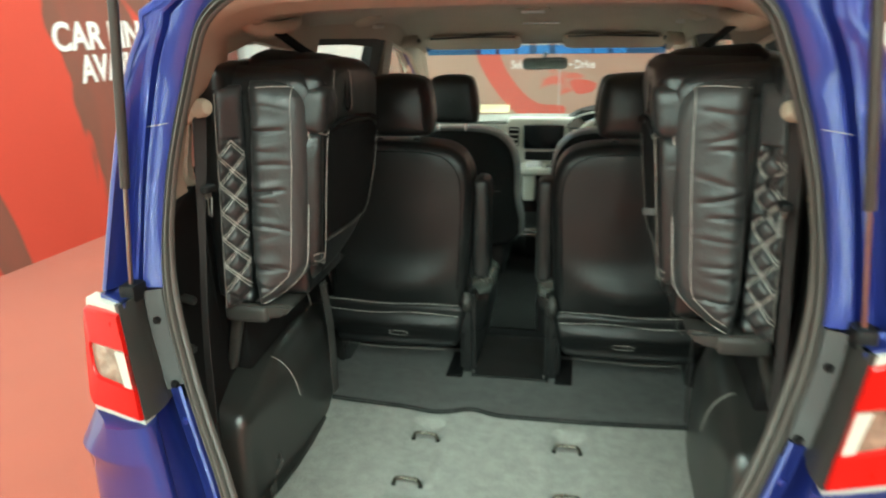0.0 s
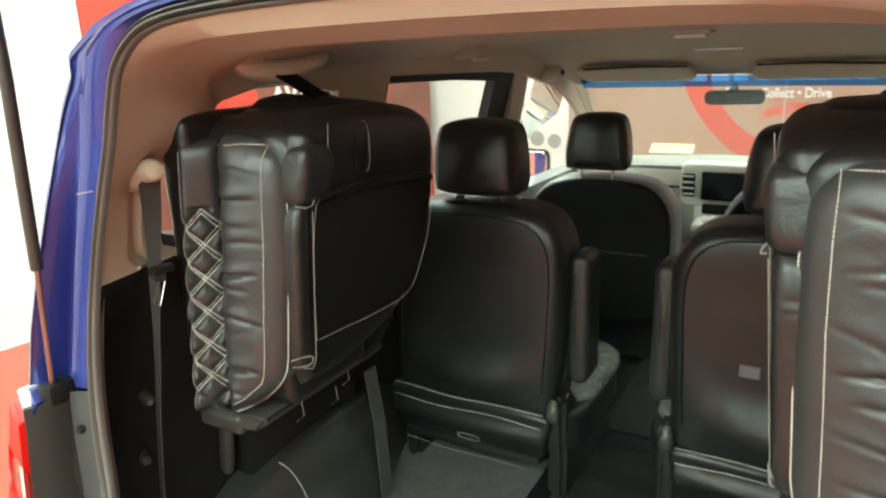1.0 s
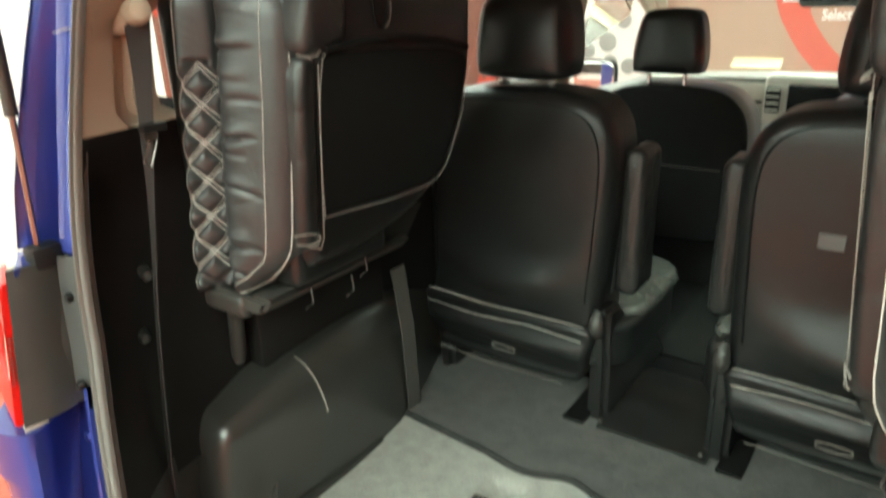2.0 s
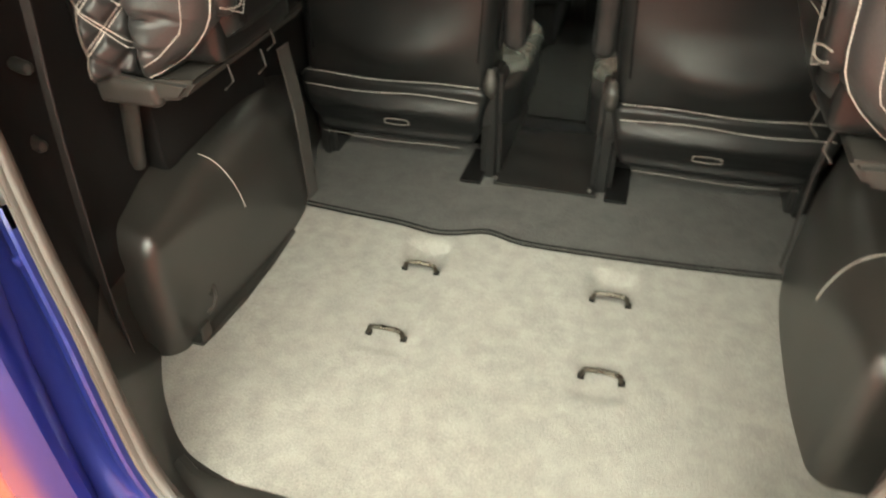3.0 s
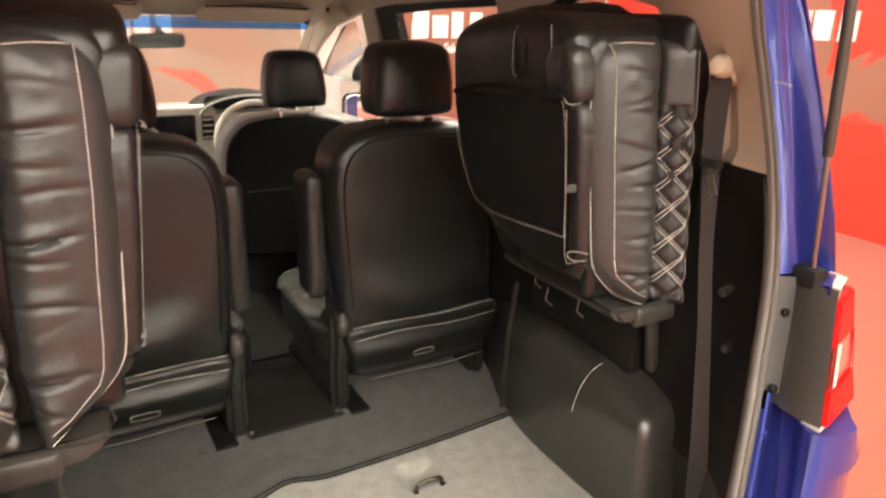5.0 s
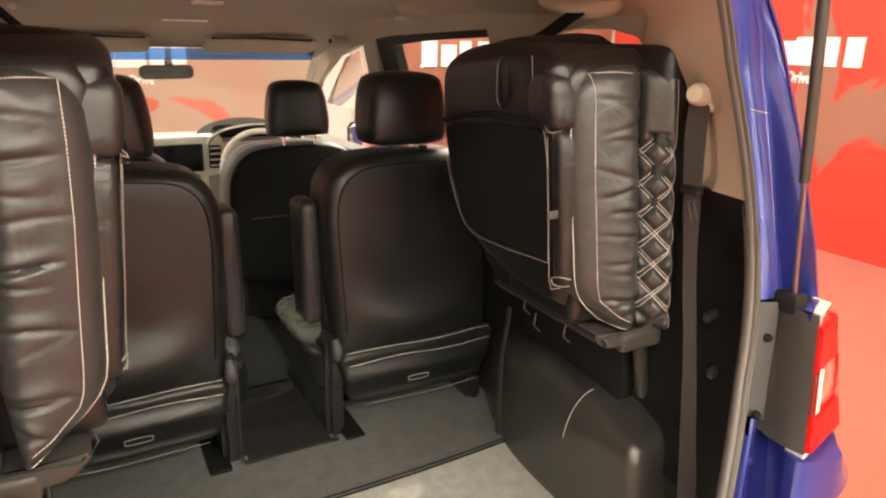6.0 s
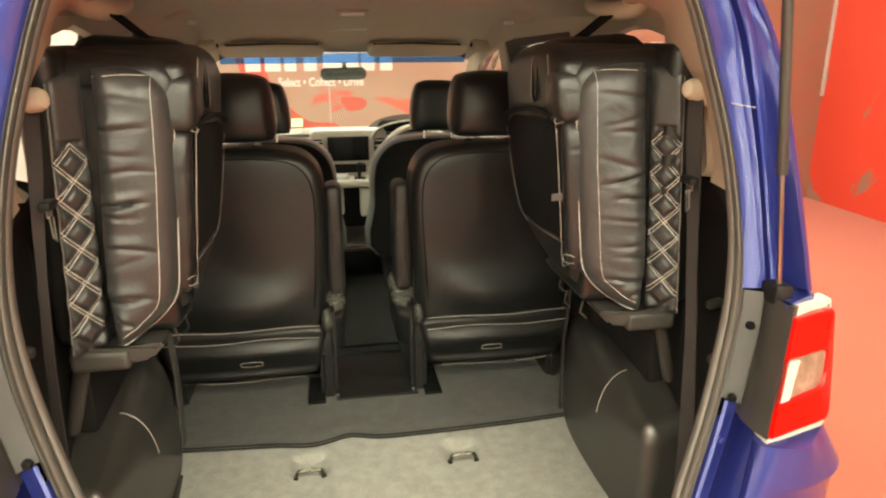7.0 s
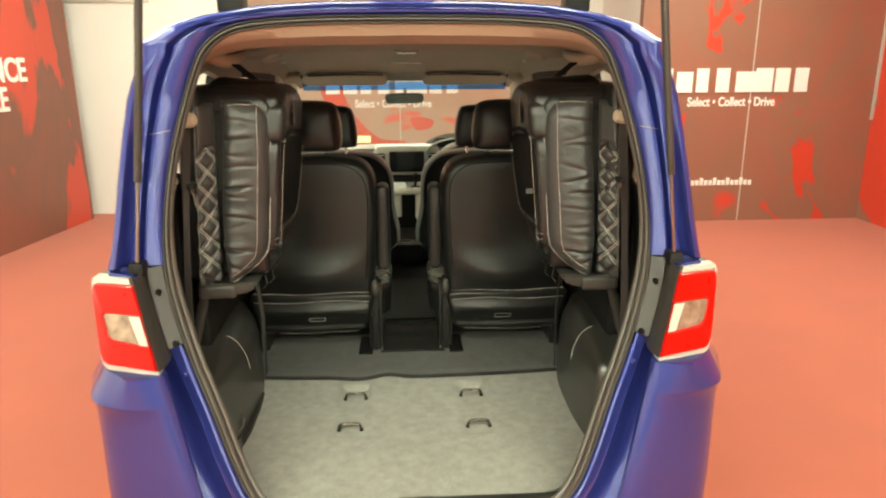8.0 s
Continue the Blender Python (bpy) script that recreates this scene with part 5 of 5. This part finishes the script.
def smooth_line_2(pts, n=4):
    return [(p.x, p.y) for p in smooth_line([(a, b, 0) for a, b in pts], n, True)]


for s in (-1, 1):
    fs = folded_seat(s)
    if s > 0:
        part("care_label", box(.326, .349, .370, .372, 1.222, 1.237, .0008, 1), LABEL_GREY, fs, "small grey sewn-in label sticking out of the seam")
    # strap at the front end of the wheel arch
    solo("lap_strap", ribbon([side(s, v) for v in ((.530, .772, .872), (.521, .785, .72), (.527, .800, .55), (.528, .803, .490))], (0, .045 if s < 0 else .014, 0), .003), GREY_PLASTIC if s < 0 else WEB, "grey strap hanging beside the wheel arch", "strap")

# ---- seat belts of the third row ----
for s in (-1, 1):
    t = thing("seat_belt", side(s, (.575, .22, .49)), "brown-grey seat belt hanging from a beige pillar guide", "seat belt", "rear seat belts")
    line = smooth_line([side(s, v) for v in ((.560, .272, 1.437), (.566, .278, 1.36), (.577, .274, 1.22), (.582, .264, 1.10), (.584, .246, .98), (.580, .218, .80), (.574, .194, .65), (.566, .178, .49))], 4)
    line = [p - Vector((0, .020 * math.sin(math.pi * k / (len(line) - 1)) if s < 0 else 0, 0)) for k, p in enumerate(line)]
    low = Vector((.030, -.034, 0)) if s > 0 else Vector((-.030, .010, 0))
    part("webbing", ribbon(line, [Vector((s * .008, -.038, 0)).lerp(low, min(1, k / (len(line) - 1) * (1 if s > 0 else 2))) * table(k / (len(line) - 1), [(0, 1), (.15, 1), (.35, .62), (.6, .6), (1, 1)]) for k in range(len(line))], .0025), WEB, t)
    g = part("guide", puff(rrect(.058, .052, .022, 5), lambda u, v, w: side(s, (.568 - w, .264 + u, 1.434 + v)), .04, .018, .006, 5, 4), BEIGE, t, "beige belt guide")
    part("guide_cap", tube([side(s, (.566, .272, 1.441)), side(s, (.545, .268, 1.443)), side(s, (.536, .266, 1.444)), side(s, (.533, .265, 1.444))], [.020, .019, .014, .005], 16), BEIGE, g)
    part("tongue", join(box(*sorted((s * .553, s * .557)), .246, .268, 1.258, 1.275, .0015), tube([side(s, (.553, .252, 1.26)), side(s, (.544, .232, 1.230)), side(s, (.544, .242, 1.222)), side(s, (.552, .264, 1.257))], .0017, 6)), STEEL, t, "steel belt tongue")
    part("stopper", box(*sorted((s * .548, s * .566)), .244, .284, 1.270, 1.284, .004), PLASTIC_DULL, t, "black plastic stop")
    if s > 0:
        part("tag", box(.566, .570, .178, .184, .53, .57, .001, 1), LETTER, t, "white tag on the belt's edge")

# ---- roof fittings ----
for s in (-1, 1):
    t = thing("roof_grip", side(s, (.50, .53, 1.60)), "beige moulded roof grip", "grip handle")
    part("handle", tube(smooth_line([side(s, v) for v in ((.538, .478, 1.605), (.528, .49, 1.592), (.505, .52, 1.585), (.492, .57, 1.589), (.488, .62, 1.597), (.492, .648, 1.606), (.497, .652, 1.618))], 5), [.017 + .004 * math.cos(k / 30 * math.pi) for k in range(31)], 12), BEIGE, t)
    part("base_plate", puff(rrect(.075, .22, .034, 6), lambda u, v, w: side(s, (.527 + u - v * .08, .565 + v, 1.622 - .10 * u - .55 * max(0, u) - w)), .03, .014, .004, 4, 4), BEIGE, t)
    part("mount", puff(rrect(.046, .05, .016, 4, .520, .482), lambda u, v, w: side(s, (u, v, 1.600 - w)), .03, .012, .004, 4, 3), BEIGE, t)
    part("mount", puff(rrect(.046, .05, .016, 4, .497, .650), lambda u, v, w: side(s, (u, v, 1.612 - w)), .03, .012, .004, 4, 3), BEIGE, t)
    t = thing("coat_hook", side(s, (.52, 1.32, 1.592)), "small beige folding coat hook", "hook")
    part("dome", puff(rrect(.078, .125, .036, 6, .522, 1.33), lambda u, v, w: side(s, (u, v, 1.588 + .25 * (.522 - u) - w)), .030, .020, .006, 6, 5), BEIGE, t, "moulded beige dome")
    part("tab", box(*sorted((s * .476, s * .490)), 1.275, 1.365, 1.574, 1.585, .004), CREAM_RIM, t, "pale folding tab")
    t = thing("belt_guide", side(s, (.60, 2.10, 1.50)), "beige front belt guide on the pillar", "belt guide")
    part("body", tube([side(s, (.60, 2.10, 1.50)), side(s, (.535, 2.075, 1.508)), side(s, (.522, 2.07, 1.510))], [.026, .026, .018], 12), BEIGE, t)
    part("slot", tube([side(s, (.523, 2.071, 1.509)), side(s, (.5195, 2.069, 1.510))], [.010, .009], 10), PLASTIC_DULL, t, "dark slot")
    t = thing("sun_visor", side(s, (.32, 2.33, 1.50)), "beige sun visor folded up to the roof", "sun visor")
    part("pad", puff(rrect(.46, .15, .04, 5), lambda u, v, w: side(s, (.33 + u, 2.37 + v * .85, 1.478 - v * .35 - w)), .016, .008, .002), BEIGE, t)
    part("shadow_gap", tube([side(s, (.12, 2.31, 1.512)), side(s, (.30, 2.308, 1.515)), side(s, (.52, 2.30, 1.508))], .005, 6), PLASTIC_DULL, t)
for y, z, w in ((1.69, 1.618, .085), (2.20, 1.575, .16)):
    t = thing("roof_lamp", (0.006, y, z), "slim pale roof lamp in the headlining", "lamp")
    part("housing", box(-w / 2 - .01, w / 2 + .02, y - .05, y + .05, z + .006, z + .03, .006), BEIGE, t)
    part("lens", box(-w / 2 + .006, w / 2 + .006, y - .038, y + .03, z - .006, z + .004, .004), LETTER, t, "white lamp lens")
t = thing("rear_view_mirror", (0, 3.26 - .5, 1.39), "black rear-view mirror on the windscreen", "mirror")
part("shell", puff(rrect(.235, .062, .026, 6), lambda u, v, w: Vector((u - .003, 2.780 + w - v * .12 + u * .22, 1.365 + v)), .02, .012, .01), PLASTIC_DULL, t)
part("mirror_face", puff(rrect(.218, .048, .020, 6), lambda u, v, w: Vector((u - .003, 2.752 - w - v * .12 + u * .22, 1.364 + v)), .002, .001, 0), DIM_MIRROR, t, "mirror glass")
part("stalk", tube([(0, 2.78, 1.38), (0, 2.74, 1.42), (0, 2.62, 1.40)], .010, 8), PLASTIC_DULL, t)

# ---- front seats ----
for s in (-1, 1):
    t = thing("front_seat", side(s, (.36, 2.1, .43)), "black leather front seat seen from behind", "car seat", "front seats")
    line = smooth_line_2([(.085, .62), (.070, .85), (.078, 1.0), (.12, 1.08), (.20, 1.122), (.36, 1.132), (.50, 1.122), (.585, 1.08), (.63, 1.0), (.64, .85), (.625, .62)])
    part("backrest", puff(line, lambda u, v, w: side(s, (u, 1.99 - w + (v - .9) * .12, v)), .13, .05, .01, 6, 7), GREY_LEATHER, t, "grey leather sides of the seat", 60)
    part("back_panel", puff([(.36 + (x - .36) * .955, .885 + (z - .885) * .965) for x, z in line], lambda u, v, w: side(s, (u, 1.974 - w + (v - .9) * .12, v)), .02, .014, .006), PANEL_BLACK, t, "black cloth back panel", 60)
    part("stitching", dashes([side(s, (x, 1.958, .865)) for x in np.linspace(.15, .57, 12)], .0010), THREAD_DIM, t)
    h = part("headrest", puff(smooth_line_2([(.255, 1.175), (.252, 1.24), (.27, 1.33), (.30, 1.358), (.37, 1.364), (.44, 1.358), (.47, 1.33), (.488, 1.24), (.485, 1.175), (.46, 1.158), (.28, 1.158)]), lambda u, v, w: side(s, (u, 1.995 - w + (v - 1.2) * .1, v)), .085, .035, .01, 6, 5), LEATHER, t, "", 60)
    for x in (.31, .43):
        part("headrest_post", tube([side(s, (x, 2.03, 1.11)), side(s, (x, 2.035, 1.18))], .007, 10), CHROME, h, "chrome post")
    part("cushion", puff(rrect(.53, .50, .10, 6, .36, 2.32), lambda u, v, w: side(s, (u, v, .77 + w)), .16, .05, .012), LEATHER, t, "black leather seat cushion", 60)
    part("seat_frame", box(*sorted((s * .13, s * .59)), 2.02, 2.52, .425, .63, .02), PLASTIC_DULL, t)

# ---- dashboard ----
t = thing("dashboard", (0, 2.9, .43), "cream dashboard with a dark display and vents", "dashboard")
part("top_pad", sheet(lambda u, v: Vector((lerp(-.68, .68, u), lerp(2.72, 3.42, v) - .10 * abs(2 * u - 1) ** 2 * v, 1.066 - .05 * v - .012 * abs(2 * u - 1) ** 2 + .006 * math.sin(v * 3))), 20, 12, (0, 0, -.03)), DASH_TOP, t, "grey-cream dashboard top")
part("face", loft([[Vector((x, y + .02 * abs(x) ** 2, z)) for x in np.linspace(-.68, .68, 17)] for y, z in ((2.74, 1.062), (2.715, 1.045), (2.72, .98), (2.74, .965), (2.78, .90), (2.80, .80), (2.9, .70), (3.0, .45))], False, False), CREAM, t, "cream dashboard face")
part("glove_gap", tube([(x, 2.715, .972) for x in np.linspace(-.62, -.2, 8)], .006, 6), PLASTIC_DULL, t)
con = part("display_surround", puff(rrect(.40, .20, .03, 5, .005, .985), lambda u, v, w: Vector((u, 2.705 + (1.08 - v) * .08 - w, v)), .06, .015, .004), CREAM, t, "cream surround of the display")
part("display", puff(rrect(.215, .128, .008, 3, .003, .985), lambda u, v, w: Vector((u, 2.688 + (1.08 - v) * .08 - w, v)), .01, .003, .0), SCREEN, con, "dark glossy display")
for sx in (-.158, .165):
    vent = part("air_vent", puff(rrect(.055, .105, .008, 3, sx, .985), lambda u, v, w: Vector((u, 2.690 + (1.08 - v) * .08 - w, v)), .01, .003, .0), PLASTIC_DULL, con, "dark air vent")
    for k in range(4):
        z = .945 + k * .027
        part("vent_slat", box(sx - .024, sx + .024, 2.684 + (1.08 - z) * .08, 2.692 + (1.08 - z) * .08, z - .003, z + .004, .001, 1), CREAM, vent)
low = part("console_surround", puff(rrect(.27, .12, .02, 4, .0, .868), lambda u, v, w: Vector((u, 2.722 + (.93 - v) * .06 - w, v)), .06, .012, .002), CREAM, t, "cream console below the display")
part("storage_slot", puff(rrect(.19, .046, .008, 3, -.003, .880), lambda u, v, w: Vector((u, 2.708 + (.93 - v) * .06 - w, v)), .01, .002, .0), PLASTIC_DULL, low, "dark storage slot")
part("lower_shelf", box(-.118, .125, 2.585, 2.78, .800, .838, .012, 3), CREAM, t, "cream console shelf")
part("shelf_edge", tube([(-.108, 2.588, .818), (.115, 2.588, .818)], .0022, 6), GREY_PLASTIC, t)
part("console_leg", box(-.100, -.034, 2.60, 2.78, .655, .80, .015, 3), CREAM, t, "cream side of the console")
part("console_leg", box(.050, .116, 2.60, 2.78, .640, .80, .015, 3), CREAM, t, "cream side of the console")
part("console_front", box(-.11, .12, 2.68, 2.78, .44, .799, .01), PLASTIC_DULL, t)
part("console_tray", box(-.085, .098, 2.30, 2.66, .545, .580, .01), PLASTIC, t, "dark tray with chrome edge")
part("tray_edge", tube([(-.075, 2.30, .588), (.092, 2.30, .588)], .005, 6), CHROME, t, "chrome edge")
part("tray_edge", tube([(-.075, 2.298, .562), (.092, 2.298, .562)], .004, 6), CHROME, t, "chrome edge")
part("tray_foot", box(-.06, .075, 2.34, 2.62, .43, .546, .01), PLASTIC_DULL, t)
part("gear_lever", tube([(.05, 2.65, .842), (.053, 2.625, .875), (.055, 2.61, .905), (.056, 2.605, .922)], [.008, .010, .018, .016], 12), PLASTIC_DULL, t, "black gear lever")
part("gear_gate", box(.025, .085, 2.60, 2.69, .836, .844, .003), CHROME, t)
part("crumpled_tissue", puff(rrect(.09, .05, .02, 5, -.045, 2.65), lambda u, v, w: Vector((u, v, .856 + w + .012 * noise.noise(Vector((u * 60, v * 60, 1))))), .02, .012, .008), LETTER, t, "white crumpled paper on the console shelf")
hood = part("instrument_hood", loft([[Vector((.345 + r * 1.0 * math.cos(a), y, 1.045 + k * math.sin(a))) for a in np.linspace(0, math.pi, 16)] for r, k, y in ((.225, .088, 2.64), (.215, .080, 2.635), (.215, .080, 2.75), (.225, .088, 2.95))], False, False), PLASTIC_DULL, t, "black instrument hood")
part("hood_rim", tube([(.345 + .222 * math.cos(a), 2.642, 1.045 + .087 * math.sin(a)) for a in np.linspace(0, math.pi, 20)], .006, 6), CREAM, hood, "cream rim")
part("instrument_dial", puff(rrect(.36, .09, .03, 5, .345, 1.075), lambda u, v, w: Vector((u, 2.76 - w, v)), .01, .003, .0), SCREEN, hood)
w = thing("steering_wheel", (.345, 2.52, .93), "cream and black steering wheel", "steering wheel")
wm = pose(.345, 2.50, .945, 62, 0, 0)
part("rim", tube([wm @ Vector((.185 * math.cos(a), .185 * math.sin(a), 0)) for a in np.linspace(0, 2 * math.pi, 40)[:-1]], .014, 8, True), CREAM, w)
part("hub", puff(rrect(.16, .13, .05, 5), lambda u, v, d: wm @ Vector((u, v, d)), .04, .015, .01), PLASTIC_DULL, w)
for a in (0, 180, 250, 290):
    part("spoke", tube([wm @ Vector((.05 * math.cos(radians(a)), .05 * math.sin(radians(a)), -.01)), wm @ Vector((.18 * math.cos(radians(a)), .18 * math.sin(radians(a)), 0))], .012, 8), CREAM, w)
part("column", tube([wm @ Vector((0, 0, -.03)), wm @ Vector((0, 0, -.22))], .03, 10), PLASTIC_DULL, w)
t = thing("paper_card", (-.34, 3.36, 1.03), "long cream paper card lying behind the windscreen", "paper")
part("card", loft([[Vector((x, y, z)) for x in np.linspace(-.46, -.24, 8)] + [Vector((x, y + .002, z + .003)) for x in np.linspace(-.24, -.46, 8)] for y, z in ((3.22, 1.045), (3.28, 1.085))]), PAPER, t)
